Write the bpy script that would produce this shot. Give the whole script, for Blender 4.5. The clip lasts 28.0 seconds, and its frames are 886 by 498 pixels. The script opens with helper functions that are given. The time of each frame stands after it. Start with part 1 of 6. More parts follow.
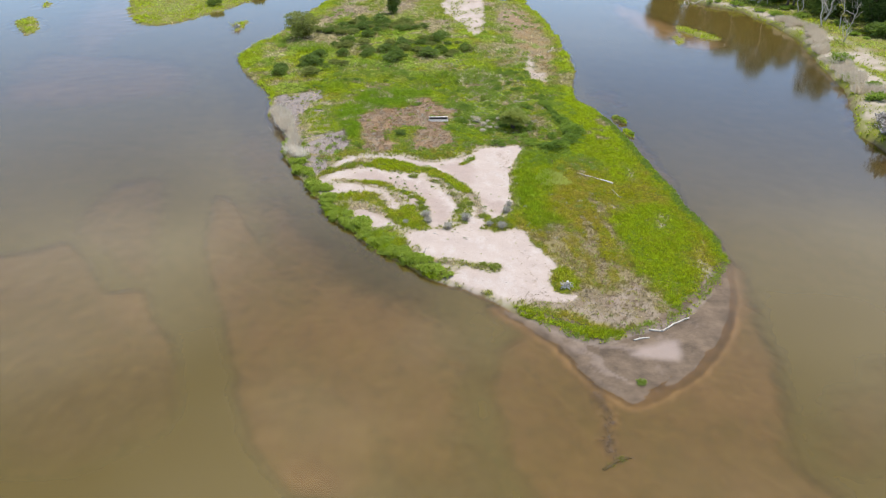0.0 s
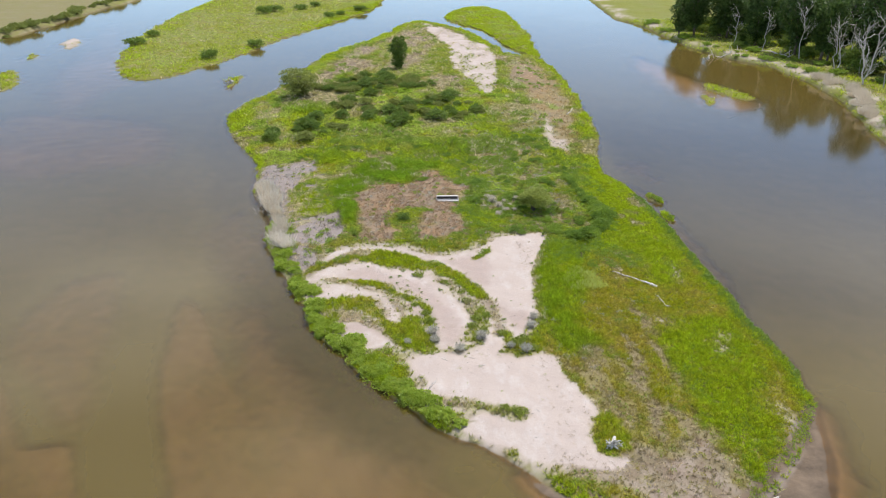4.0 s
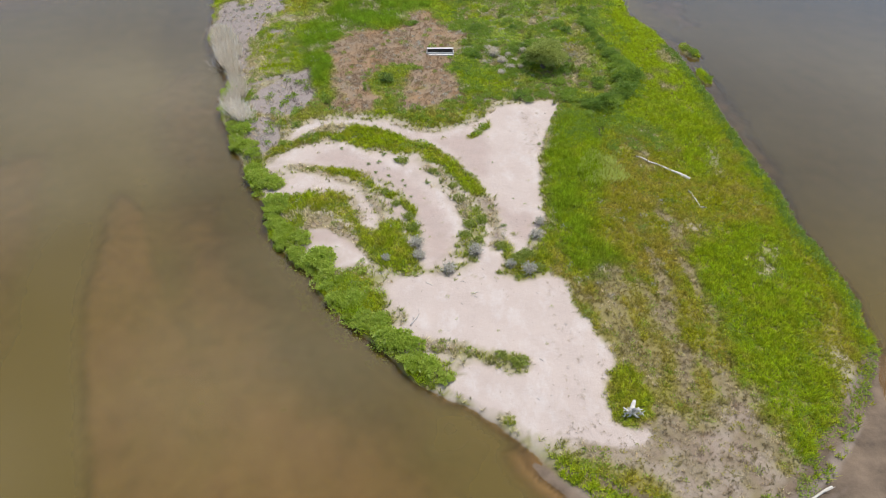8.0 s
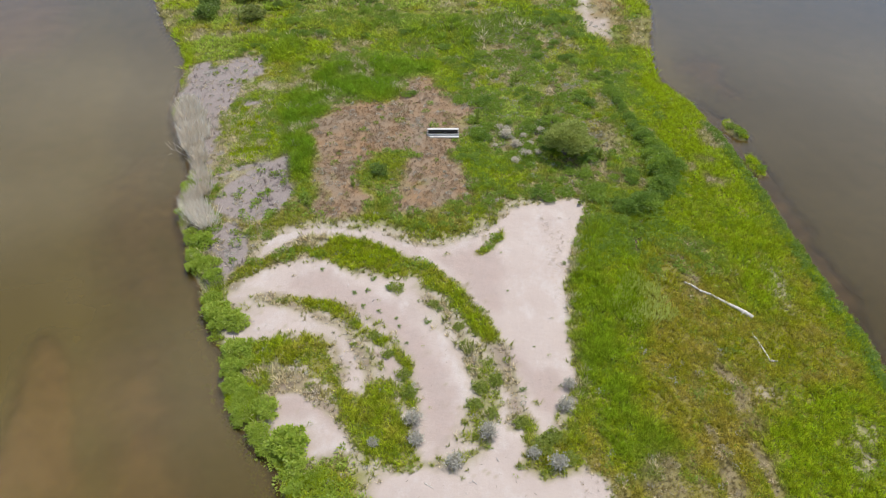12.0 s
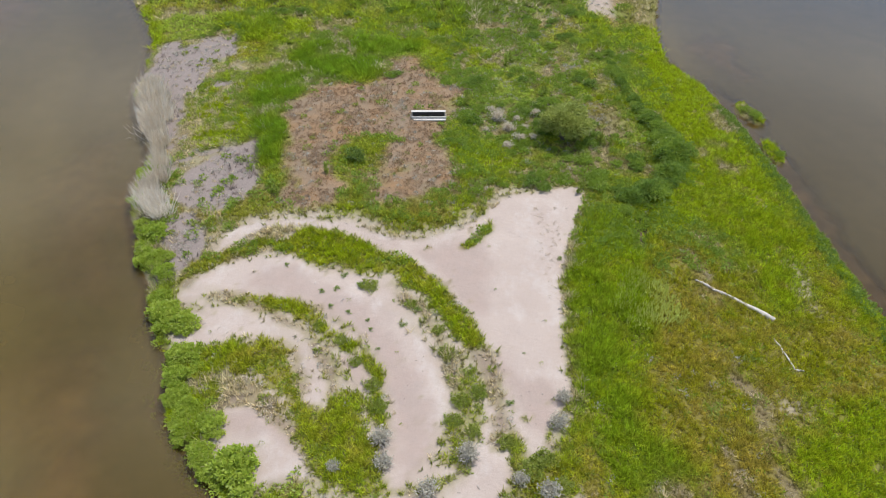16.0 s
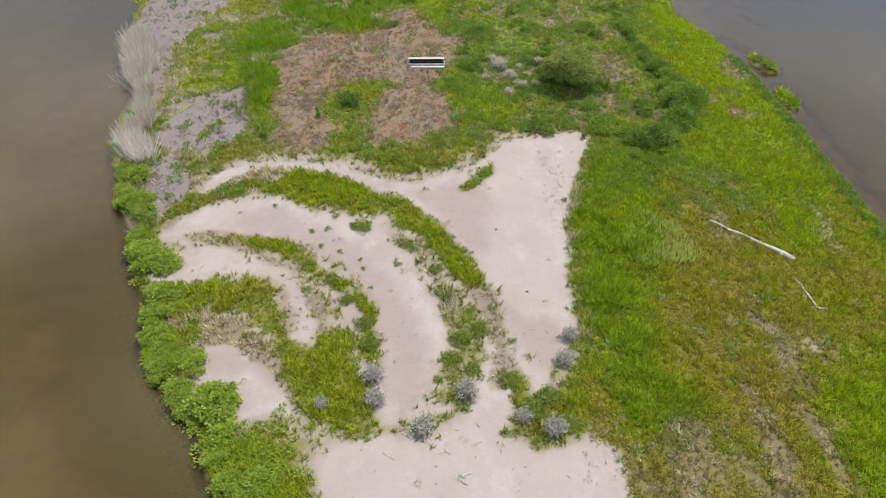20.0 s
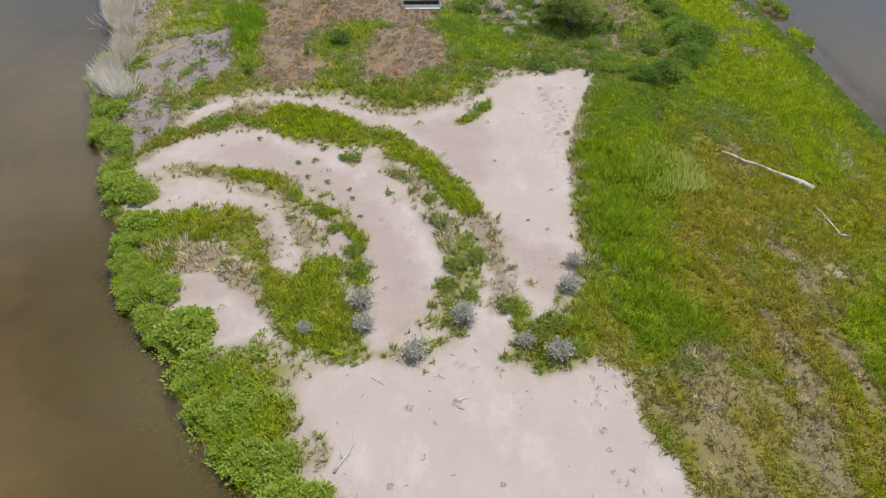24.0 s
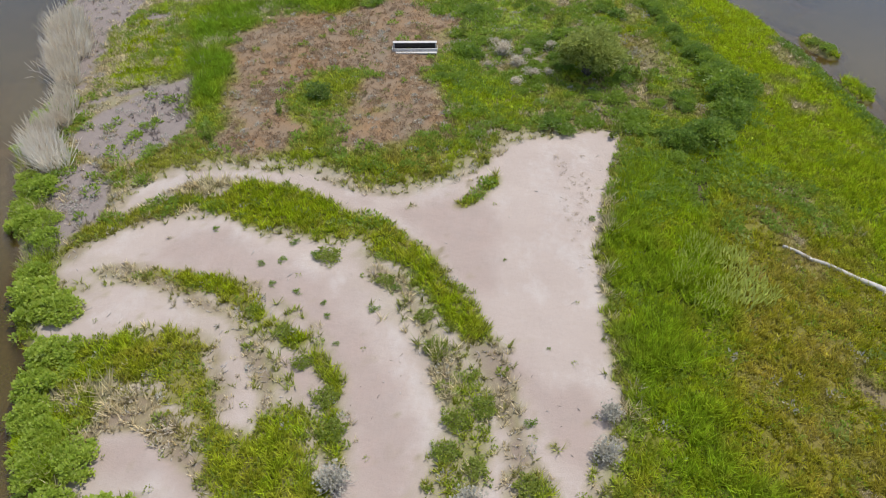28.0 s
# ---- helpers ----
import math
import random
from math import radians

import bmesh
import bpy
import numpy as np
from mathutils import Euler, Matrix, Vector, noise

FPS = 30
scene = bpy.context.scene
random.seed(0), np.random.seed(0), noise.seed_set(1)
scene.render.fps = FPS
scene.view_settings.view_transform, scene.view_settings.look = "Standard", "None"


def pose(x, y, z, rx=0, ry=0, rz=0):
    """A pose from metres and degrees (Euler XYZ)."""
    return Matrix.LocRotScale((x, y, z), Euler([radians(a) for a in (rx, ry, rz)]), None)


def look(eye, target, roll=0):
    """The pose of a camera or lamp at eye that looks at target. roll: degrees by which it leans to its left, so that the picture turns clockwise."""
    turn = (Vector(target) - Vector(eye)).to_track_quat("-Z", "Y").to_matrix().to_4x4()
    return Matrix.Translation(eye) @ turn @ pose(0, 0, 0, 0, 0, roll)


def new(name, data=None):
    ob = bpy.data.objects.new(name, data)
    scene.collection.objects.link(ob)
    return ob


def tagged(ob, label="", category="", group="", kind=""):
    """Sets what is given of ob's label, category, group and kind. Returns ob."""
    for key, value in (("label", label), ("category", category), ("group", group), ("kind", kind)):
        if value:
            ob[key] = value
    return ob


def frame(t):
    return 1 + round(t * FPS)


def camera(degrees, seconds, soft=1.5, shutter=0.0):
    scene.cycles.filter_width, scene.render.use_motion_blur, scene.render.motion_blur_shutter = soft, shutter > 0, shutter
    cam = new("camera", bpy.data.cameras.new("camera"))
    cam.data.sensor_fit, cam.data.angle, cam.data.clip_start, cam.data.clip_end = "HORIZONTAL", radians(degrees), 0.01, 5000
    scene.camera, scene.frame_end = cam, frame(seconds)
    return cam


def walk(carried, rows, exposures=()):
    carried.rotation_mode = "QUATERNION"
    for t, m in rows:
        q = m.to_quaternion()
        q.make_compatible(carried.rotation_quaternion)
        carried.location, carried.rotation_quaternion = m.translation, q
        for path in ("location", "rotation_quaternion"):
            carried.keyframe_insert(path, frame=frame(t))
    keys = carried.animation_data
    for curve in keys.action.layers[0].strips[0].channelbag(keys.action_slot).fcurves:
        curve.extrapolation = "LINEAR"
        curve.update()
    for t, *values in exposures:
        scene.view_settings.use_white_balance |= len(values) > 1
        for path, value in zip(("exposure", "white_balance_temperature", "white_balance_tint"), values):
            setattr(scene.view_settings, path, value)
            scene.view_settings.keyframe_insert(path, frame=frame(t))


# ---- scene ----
cam = camera(61.8, 28.0, 1.1)
METRES, EYE, TILT, LEAN, TURN = 90.0, 44.5, -28.2, 0.0, 0.0
ROWS = [
    (0.0, 0.0, 0.0, 0.0, 0.0, 0.0, -0.0),
    (0.5, -0.0003, 0.0164, 0.0085, 0.08, 0.04, -0.03),
    (1.0, -0.0009, 0.0363, 0.0187, 0.15, 0.04, -0.08),
    (1.5, -0.0018, 0.0586, 0.0305, 0.21, 0.05, -0.13),
    (2.0, -0.0029, 0.0837, 0.0441, 0.25, 0.28, -0.18),
    (2.5, -0.0031, 0.1106, 0.0589, 0.32, 2.55, -0.22),
    (3.0, -0.0041, 0.139, 0.0734, 0.35, 3.03, -0.24),
    (3.5, -0.0053, 0.1685, 0.0895, 0.38, 3.01, -0.27),
    (5.5, -0.0088, 0.2949, 0.1529, 0.55, 1.51, -0.44),
    (5.6, -0.0083, 0.3, 0.1555, 0.53, -0.28, -0.45),
    (5.8, -0.0074, 0.3101, 0.1608, 0.5, -4.95, -0.46),
    (6.0, -0.0065, 0.3202, 0.166, 0.46, -9.24, -0.48),
    (6.5, -0.0031, 0.3385, 0.1786, 0.5, -11.6, -0.55),
    (7.0, 0.0011, 0.3515, 0.1854, 0.55, -11.74, -0.56),
    (7.5, 0.0052, 0.3656, 0.1926, 0.59, -11.74, -0.57),
    (8.0, 0.0073, 0.3809, 0.2, 0.6, -11.72, -0.62),
    (8.5, 0.0077, 0.3982, 0.2094, 0.61, -11.78, -0.61),
    (9.0, 0.007, 0.4183, 0.2198, 0.62, -11.77, -0.64),
    (9.5, 0.0062, 0.4411, 0.2317, 0.64, -11.72, -0.65),
    (10.0, 0.0049, 0.4664, 0.2452, 0.63, -11.72, -0.67),
    (10.5, 0.0035, 0.4936, 0.2597, 0.62, -11.67, -0.72),
    (11.0, 0.0018, 0.5222, 0.2749, 0.6, -11.58, -0.76),
    (11.5, 0.0006, 0.5487, 0.2893, 0.67, -11.3, -0.78),
    (12.0, 0.0017, 0.5702, 0.3005, 0.72, -11.25, -0.83),
    (12.5, 0.0046, 0.5893, 0.306, 0.77, -11.22, -0.86),
    (14.5, 0.0193, 0.6367, 0.2977, 0.86, -11.28, -0.88),
    (15.0, 0.0211, 0.6426, 0.2922, 0.98, -11.28, -0.94),
    (15.5, 0.0217, 0.6474, 0.286, 1.0, -11.31, -0.91),
    (16.0, 0.0218, 0.6511, 0.2797, 1.02, -11.36, -0.89),
    (16.5, 0.0219, 0.6548, 0.2725, 1.04, -11.35, -0.9),
    (17.0, 0.0223, 0.6581, 0.2661, 1.05, -11.38, -0.9),
    (17.5, 0.0227, 0.6615, 0.2593, 1.08, -11.38, -0.88),
    (18.0, 0.0234, 0.6648, 0.2525, 1.09, -11.4, -0.85),
    (18.5, 0.024, 0.668, 0.2455, 1.09, -11.42, -0.85),
    (19.0, 0.0243, 0.6714, 0.2385, 1.11, -11.42, -0.84),
    (19.5, 0.0246, 0.6747, 0.2316, 1.1, -11.44, -0.83),
    (20.0, 0.025, 0.6778, 0.2245, 1.1, -11.44, -0.82),
    (20.5, 0.0253, 0.681, 0.2177, 1.11, -11.48, -0.82),
    (21.0, 0.0258, 0.6841, 0.2108, 1.1, -11.5, -0.82),
    (21.5, 0.0263, 0.6873, 0.2038, 1.09, -11.5, -0.79),
    (23.5, 0.028, 0.7009, 0.1757, 1.05, -11.54, -0.7),
    (24.0, 0.0283, 0.7042, 0.1688, 1.03, -11.54, -0.67),
    (24.5, 0.0286, 0.7076, 0.1617, 1.02, -11.59, -0.66),
    (25.0, 0.0288, 0.712, 0.1613, 0.98, -11.74, -0.66),
    (25.5, 0.0287, 0.7207, 0.1656, 0.95, -11.73, -0.65),
    (26.0, 0.0284, 0.7342, 0.1725, 0.9, -11.71, -0.67),
    (26.5, 0.028, 0.7518, 0.1817, 0.87, -11.7, -0.67),
    (27.0, 0.0275, 0.7728, 0.1922, 0.83, -11.66, -0.63),
    (27.5, 0.0266, 0.7966, 0.2042, 0.78, -11.61, -0.64),
    (28.0, 0.0254, 0.8223, 0.2179, 0.8, -11.41, -0.62),
]
walk(cam, [(t, pose(0, 0, EYE, TILT, LEAN, TURN) @ pose(METRES * x, METRES * y, METRES * z, 90 + pitch, roll, yaw)) for t, x, y, z, yaw, pitch, roll in ROWS],
     exposures=[(0.0, 0.63), (4.0, 0.59), (8.0, 0.50), (18.0, 0.41), (28.0, 0.27)])

# ---- world, sun ----
SUN_TO = Vector((0.30, 0.25, 1.0)).normalized()
sun_data = bpy.data.lights.new("sun", "SUN")
sun_data.energy, sun_data.angle, sun_data.color = 3.6, radians(0.53), (1.0, 0.94, 0.85)
sun = new("sun", sun_data)
sun.matrix_world = look(SUN_TO * 300, (0, 0, 0))

world = bpy.data.worlds.new("sky")
scene.world = world
world.use_nodes = True
wn, wl = world.node_tree.nodes, world.node_tree.links
wn.clear()
sky = wn.new("ShaderNodeTexSky")
sky.sky_type, sky.sun_disc = "NISHITA", False
sky.sun_elevation, sky.sun_rotation = math.asin(SUN_TO.z), math.atan2(SUN_TO.x, SUN_TO.y)
sky.air_density, sky.dust_density, sky.ozone_density, sky.altitude = 1.0, 0.05, 2.2, 1800
cloud_co = wn.new("ShaderNodeTexCoord")
cloud_map = wn.new("ShaderNodeMapping")
cloud_map.inputs["Scale"].default_value = (1.0, 1.0, 2.6)
cloud_noise = wn.new("ShaderNodeTexNoise")
cloud_noise.inputs["Scale"].default_value, cloud_noise.inputs["Detail"].default_value = 1.7, 6
cloud_ramp = wn.new("ShaderNodeMapRange")
cloud_ramp.inputs["From Min"].default_value, cloud_ramp.inputs["From Max"].default_value = 0.44, 0.66
cloud_mix = wn.new("ShaderNodeMixRGB")
cloud_mix.inputs["Color2"].default_value = (9.8, 9.6, 9.4, 1)
bg = wn.new("ShaderNodeBackground")
bg.inputs["Strength"].default_value = 0.165
wout = wn.new("ShaderNodeOutputWorld")
wl.new(cloud_co.outputs["Generated"], cloud_map.inputs["Vector"])
wl.new(cloud_map.outputs["Vector"], cloud_noise.inputs["Vector"])
wl.new(cloud_noise.outputs["Fac"], cloud_ramp.inputs["Value"])
cloud_sep = wn.new("ShaderNodeSeparateXYZ")
cloud_up = wn.new("ShaderNodeMapRange")
cloud_up.inputs["From Min"].default_value, cloud_up.inputs["From Max"].default_value = 0.28, 0.5
cloud_top = wn.new("ShaderNodeMapRange")
cloud_top.inputs["From Min"].default_value, cloud_top.inputs["From Max"].default_value = 0.86, 0.74
cloud_fac = wn.new("ShaderNodeMath")
cloud_fac.operation = "MULTIPLY"
wl.new(cloud_co.outputs["Generated"], cloud_sep.inputs["Vector"])
wl.new(cloud_sep.outputs["Z"], cloud_up.inputs["Value"])
wl.new(cloud_ramp.outputs["Result"], cloud_fac.inputs[0])
wl.new(cloud_up.outputs["Result"], cloud_fac.inputs[1])
cloud_fac2 = wn.new("ShaderNodeMath")
cloud_fac2.operation = "MULTIPLY"
wl.new(cloud_sep.outputs["Z"], cloud_top.inputs["Value"])
wl.new(cloud_fac.outputs[0], cloud_fac2.inputs[0])
wl.new(cloud_top.outputs["Result"], cloud_fac2.inputs[1])
wl.new(cloud_fac2.outputs[0], cloud_mix.inputs["Fac"])
wl.new(sky.outputs["Color"], cloud_mix.inputs["Color1"])
wl.new(cloud_mix.outputs["Color"], bg.inputs["Color"])
wl.new(bg.outputs["Background"], wout.inputs["Surface"])


# ---- materials ----
class Mat:
    """A node material in the making."""

    def __init__(self, name):
        self.m = bpy.data.materials.new(name)
        self.m.use_nodes = True
        self.n, self.l = self.m.node_tree.nodes, self.m.node_tree.links
        self.n.clear()
        self.out = self.n.new("ShaderNodeOutputMaterial")
        self.co = self.n.new("ShaderNodeNewGeometry").outputs["Position"]

    def node(self, kind, **sockets):
        nd = self.n.new(kind)
        for k, v in sockets.items():
            self.put(nd.inputs[k.replace("_", " ")], v)
        return nd

    def put(self, sock, v):
        if isinstance(v, bpy.types.NodeSocket):
            self.l.new(v, sock)
        elif isinstance(v, tuple) and len(v) == 3 and sock.type == "RGBA":
            sock.default_value = (*v, 1)
        else:
            sock.default_value = v

    def noise(self, scale, detail=4, rough=0.6, squash=None):
        vec = self.co
        if squash:
            mp = self.node("ShaderNodeMapping", Vector=vec)
            mp.inputs["Scale"].default_value = squash[:3]
            if len(squash) > 3:
                mp.inputs["Rotation"].default_value = (0, 0, squash[3])
            vec = mp.outputs["Vector"]
        return self.node("ShaderNodeTexNoise", Vector=vec, Scale=scale, Detail=detail, Roughness=rough).outputs["Fac"]

    def span(self, v, a, b, c=0.0, d=1.0):
        nd = self.node("ShaderNodeMapRange", Value=v)
        for k, val in (("From Min", a), ("From Max", b), ("To Min", c), ("To Max", d)):
            nd.inputs[k].default_value = val
        return nd.outputs["Result"]

    def mix(self, fac, a, b):
        nd = self.n.new("ShaderNodeMixRGB")
        for k, v in (("Fac", fac), ("Color1", a), ("Color2", b)):
            self.put(nd.inputs[k], v)
        return nd.outputs["Color"]

    def math(self, op, a, b=0.0):
        nd = self.n.new("ShaderNodeMath")
        nd.operation = op
        self.put(nd.inputs[0], a)
        self.put(nd.inputs[1], b)
        return nd.outputs[0]

    def scaled(self, col, f):
        nd = self.n.new("ShaderNodeVectorMath")
        nd.operation = "SCALE"
        self.put(nd.inputs[0], col)
        self.put(nd.inputs["Scale"], f)
        return nd.outputs[0]

    def attr(self, name):
        nd = self.n.new("ShaderNodeAttribute")
        nd.attribute_name = name
        sep = self.node("ShaderNodeSeparateColor", Color=nd.outputs["Color"])
        return sep.outputs[0], sep.outputs[1], sep.outputs[2], nd.outputs["Alpha"]

    def bump(self, height, strength, dist=0.05):
        return self.node("ShaderNodeBump", Height=height, Strength=strength, Distance=dist).outputs["Normal"]

    def principled(self, col, rough=0.9, normal=None, spec=0.3, sub=0.0):
        nd = self.node("ShaderNodeBsdfPrincipled", Base_Color=col, Roughness=rough)
        nd.inputs["Specular IOR Level"].default_value = spec
        if normal is not None:
            self.put(nd.inputs["Normal"], normal)
        self.l.new(nd.outputs[0], self.out.inputs["Surface"])
        return nd


SAND_A, SAND_B = (0.368, 0.31, 0.272), (0.28, 0.224, 0.195)
GREEN_A, GREEN_B = (0.215, 0.295, 0.010), (0.31, 0.35, 0.018)
OLIVE_A, OLIVE_B = (0.26, 0.262, 0.014), (0.325, 0.272, 0.05)
BROWN_A, BROWN_B = (0.305, 0.195, 0.108), (0.265, 0.205, 0.145)
GREY_A, GREY_B = (0.19, 0.16, 0.147), (0.26, 0.22, 0.198)
PALE_A, PALE_B = (0.245, 0.187, 0.135), (0.22, 0.18, 0.10)
MUD_A, MUD_B = (0.068, 0.050, 0.034), (0.145, 0.106, 0.072)
DARK_A, DARK_B = (0.12, 0.21, 0.012), (0.19, 0.28, 0.025)


def zone_colour(M, patch, fine):
    """The colour of the soil and herbs, from the zones on the mesh."""
    sand, lush, brown, grey = M.attr("zone_a")
    mud, pale, dark, _ = M.attr("zone_b")
    col = M.mix(M.span(patch, 0.38, 0.62), OLIVE_A, OLIVE_B)
    rise = M.span(M.node("ShaderNodeSeparateXYZ", Vector=M.co).outputs["Y"], 110, 124)
    fresh = M.math("MULTIPLY", M.span(M.noise(0.16, 4), 0.30, 0.5), rise)
    col = M.mix(fresh, col, M.mix(M.span(fine, 0.4, 0.6), (0.225, 0.325, 0.035), (0.35, 0.38, 0.09)))
    lush = M.math("MULTIPLY", lush, M.span(M.noise(0.7, 5, 0.65), 0.5, 0.66, 1.0, 0.45))
    col = M.mix(lush, col, M.mix(M.span(fine, 0.35, 0.65), GREEN_A, GREEN_B))
    col = M.mix(pale, col, M.mix(M.span(patch, 0.4, 0.6), PALE_A, PALE_B))
    col = M.mix(brown, col, M.mix(M.span(patch, 0.35, 0.65), BROWN_A, BROWN_B))
    col = M.mix(dark, col, M.mix(fine, DARK_A, DARK_B))
    col = M.mix(grey, col, M.mix(fine, GREY_A, GREY_B))
    return col, sand, mud


def ground_material():
    M = Mat("soil_and_sand")
    patch, fine, grain = M.noise(0.35, 5), M.noise(3.2, 5), M.noise(22, 4)
    col, sand, mud = zone_colour(M, patch, fine)
    depth = M.node("ShaderNodeSeparateXYZ", Vector=M.co).outputs["Z"]
    # soil brown, and ground darkened to match the shade among the grass blades
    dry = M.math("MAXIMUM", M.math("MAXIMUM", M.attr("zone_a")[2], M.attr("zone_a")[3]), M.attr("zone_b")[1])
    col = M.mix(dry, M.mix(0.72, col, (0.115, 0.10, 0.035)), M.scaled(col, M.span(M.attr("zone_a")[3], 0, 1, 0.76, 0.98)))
    col = M.scaled(col, M.span(grain, 0.2, 0.8, 0.7, 1.15))
    sandcol = M.mix(M.span(M.noise(0.22, 6), 0.35, 0.7, 0.0, 0.4), SAND_A, SAND_B)
    damp = M.attr("zone_b")[3]
    specks = M.span(M.noise(5.5, 3, 0.7), 0.64, 0.72)
    sandcol = M.mix(M.math("MULTIPLY", specks, 0.35), sandcol, (0.30, 0.25, 0.20))
    crust = M.span(M.noise(0.55, 5, 0.7, (1.0, 0.6, 1.0, 0.5)), 0.5, 0.66, 0, 0.6)
    sandcol = M.mix(crust, sandcol, (0.41, 0.367, 0.338))
    sandcol = M.mix(M.math("MULTIPLY", damp, 0.75), sandcol, M.mix(M.span(M.noise(0.8, 5, 0.6), 0.35, 0.65), (0.308, 0.239, 0.207), SAND_B))
    sandcol = M.scaled(sandcol, M.math("ADD", 1.0, M.math("MULTIPLY", M.span(grain, 0.2, 0.8, -0.1, 0.06), M.span(depth, 0.0, -0.08, 1.0, 0.1))))
    mudcol = M.mix(M.span(M.noise(0.4, 6, 0.65), 0.35, 0.65), MUD_A, MUD_B)
    sandcol = M.mix(M.span(depth, 0.0, -0.06, 0.0, 0.85), sandcol, M.mix(M.span(M.noise(0.5, 5, 0.65), 0.35, 0.65), (0.315, 0.232, 0.16), (0.24, 0.168, 0.122)))
    col = M.mix(mud, col, mudcol)
    col = M.mix(sand, col, sandcol)
    rough = M.span(mud, 0, 1, 0.95, 0.8)
    height = M.math("ADD", M.math("MULTIPLY", fine, 0.6), M.math("MULTIPLY", grain, 0.3))
    M.principled(col, rough, M.bump(height, M.span(depth, 0.0, -0.08, 0.5, 0.04), 0.12), 0.12)
    return M.m


def grass_material():
    M = Mat("grass_blades")
    patch, fine = M.noise(0.35, 5), M.noise(3.2, 5)
    col, sand, _ = zone_colour(M, patch, fine)
    col = M.mix(sand, col, (0.19, 0.21, 0.06))
    col = M.mix(M.attr("zone_b")[3], col, (0.43, 0.37, 0.25))
    rnd = M.n.new("ShaderNodeNewGeometry").outputs["Random Per Island"]
    col = M.scaled(col, M.span(M.noise(1.7, 3, 0.6), 0.36, 0.64, 0.86, 1.28))
    col = M.scaled(col, M.span(rnd, 0, 1, 0.65, 2.0))
    d = M.node("ShaderNodeBsdfDiffuse", Color=col, Roughness=0.8)
    t = M.node("ShaderNodeBsdfTranslucent", Color=col)
    mx = M.node("ShaderNodeMixShader", Fac=0.58)
    M.l.new(d.outputs[0], mx.inputs[1])
    M.l.new(t.outputs[0], mx.inputs[2])
    M.l.new(mx.outputs[0], M.out.inputs["Surface"])
    return M.m


def leaf_material(name, a, b, trans=0.3):
    M = Mat(name)
    geo = M.n.new("ShaderNodeNewGeometry")
    info = M.n.new("ShaderNodeObjectInfo")
    f = M.math("ADD", M.math("MULTIPLY", geo.outputs["Random Per Island"], 0.7), M.math("MULTIPLY", info.outputs["Random"], 0.3))
    col = M.mix(f, a, b)
    d = M.node("ShaderNodeBsdfDiffuse", Color=col, Roughness=0.7)
    t = M.node("ShaderNodeBsdfTranslucent", Color=col)
    g = M.node("ShaderNodeBsdfGlossy", Color=(0.5, 0.5, 0.5), Roughness=0.5)
    mx = M.node("ShaderNodeMixShader", Fac=trans)
    M.l.new(d.outputs[0], mx.inputs[1])
    M.l.new(t.outputs[0], mx.inputs[2])
    mg = M.node("ShaderNodeMixShader", Fac=0.04)
    M.l.new(mx.outputs[0], mg.inputs[1])
    M.l.new(g.outputs[0], mg.inputs[2])
    M.l.new(mg.outputs[0], M.out.inputs["Surface"])
    return M.m


def wood_material(name, a, b, scale=4.0, rough=0.85):
    M = Mat(name)
    streak = M.noise(scale, 6, 0.65, (1.0, 3.0, 1.0, 0.6))
    col = M.mix(M.span(streak, 0.35, 0.68), a, b)
    M.principled(col, rough, M.bump(streak, 0.6, 0.03), 0.2)
    return M.m


def water_material():
    M = Mat("silty_river_water")
    clear = M.attr("clear")[0]
    plume = M.noise(0.03, 1, 0.4, (1.0, 0.45, 1.0, -0.5))
    silt = M.mix(M.span(plume, 0.35, 0.65), (0.087, 0.062, 0.013), (0.098, 0.071, 0.018))
    silt = M.mix(M.attr("clear")[1], silt, (0.050, 0.036, 0.009))
    d = M.node("ShaderNodeBsdfDiffuse", Color=silt)
    t = M.node("ShaderNodeBsdfTransparent", Color=(0.93, 0.83, 0.59))
    body = M.node("ShaderNodeMixShader", Fac=clear)
    M.l.new(d.outputs[0], body.inputs[1])
    M.l.new(t.outputs[0], body.inputs[2])
    gloss = M.node("ShaderNodeBsdfGlossy", Color=(1, 1, 1), Roughness=0.09)
    fres = M.node("ShaderNodeFresnel", IOR=1.333)
    full = M.node("ShaderNodeMixShader", Fac=fres.outputs[0])
    M.l.new(body.outputs[0], full.inputs[1])
    M.l.new(gloss.outputs[0], full.inputs[2])
    M.l.new(full.outputs[0], M.out.inputs["Surface"])
    return M.m


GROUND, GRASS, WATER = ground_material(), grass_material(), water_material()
WILLOW = leaf_material("willow_leaves", (0.17, 0.275, 0.022), (0.32, 0.42, 0.055), 0.48)
DARKLEAF = leaf_material("dark_shrub_leaves", (0.095, 0.16, 0.022), (0.21, 0.285, 0.05), 0.42)
OLIVELEAF = leaf_material("olive_leaves", (0.15, 0.185, 0.035), (0.30, 0.325, 0.08), 0.42)
RUSSET = leaf_material("russet_grass", (0.26, 0.165, 0.095), (0.38, 0.275, 0.175), 0.4)
OLIVEBUSH = leaf_material("olive_bush_leaves", (0.21, 0.255, 0.045), (0.41, 0.45, 0.11), 0.45)
COTTON = leaf_material("cottonwood_leaves", (0.04, 0.08, 0.016), (0.10, 0.155, 0.033), 0.35)
SAGE = leaf_material("sage_leaves", (0.39, 0.37, 0.30), (0.54, 0.51, 0.43), 0.45)
REED = leaf_material("dry_reeds", (0.52, 0.45, 0.34), (0.72, 0.64, 0.51), 0.45)
PLUME = leaf_material("bleached_reed_plumes", (0.66, 0.60, 0.50), (0.84, 0.78, 0.67), 0.5)
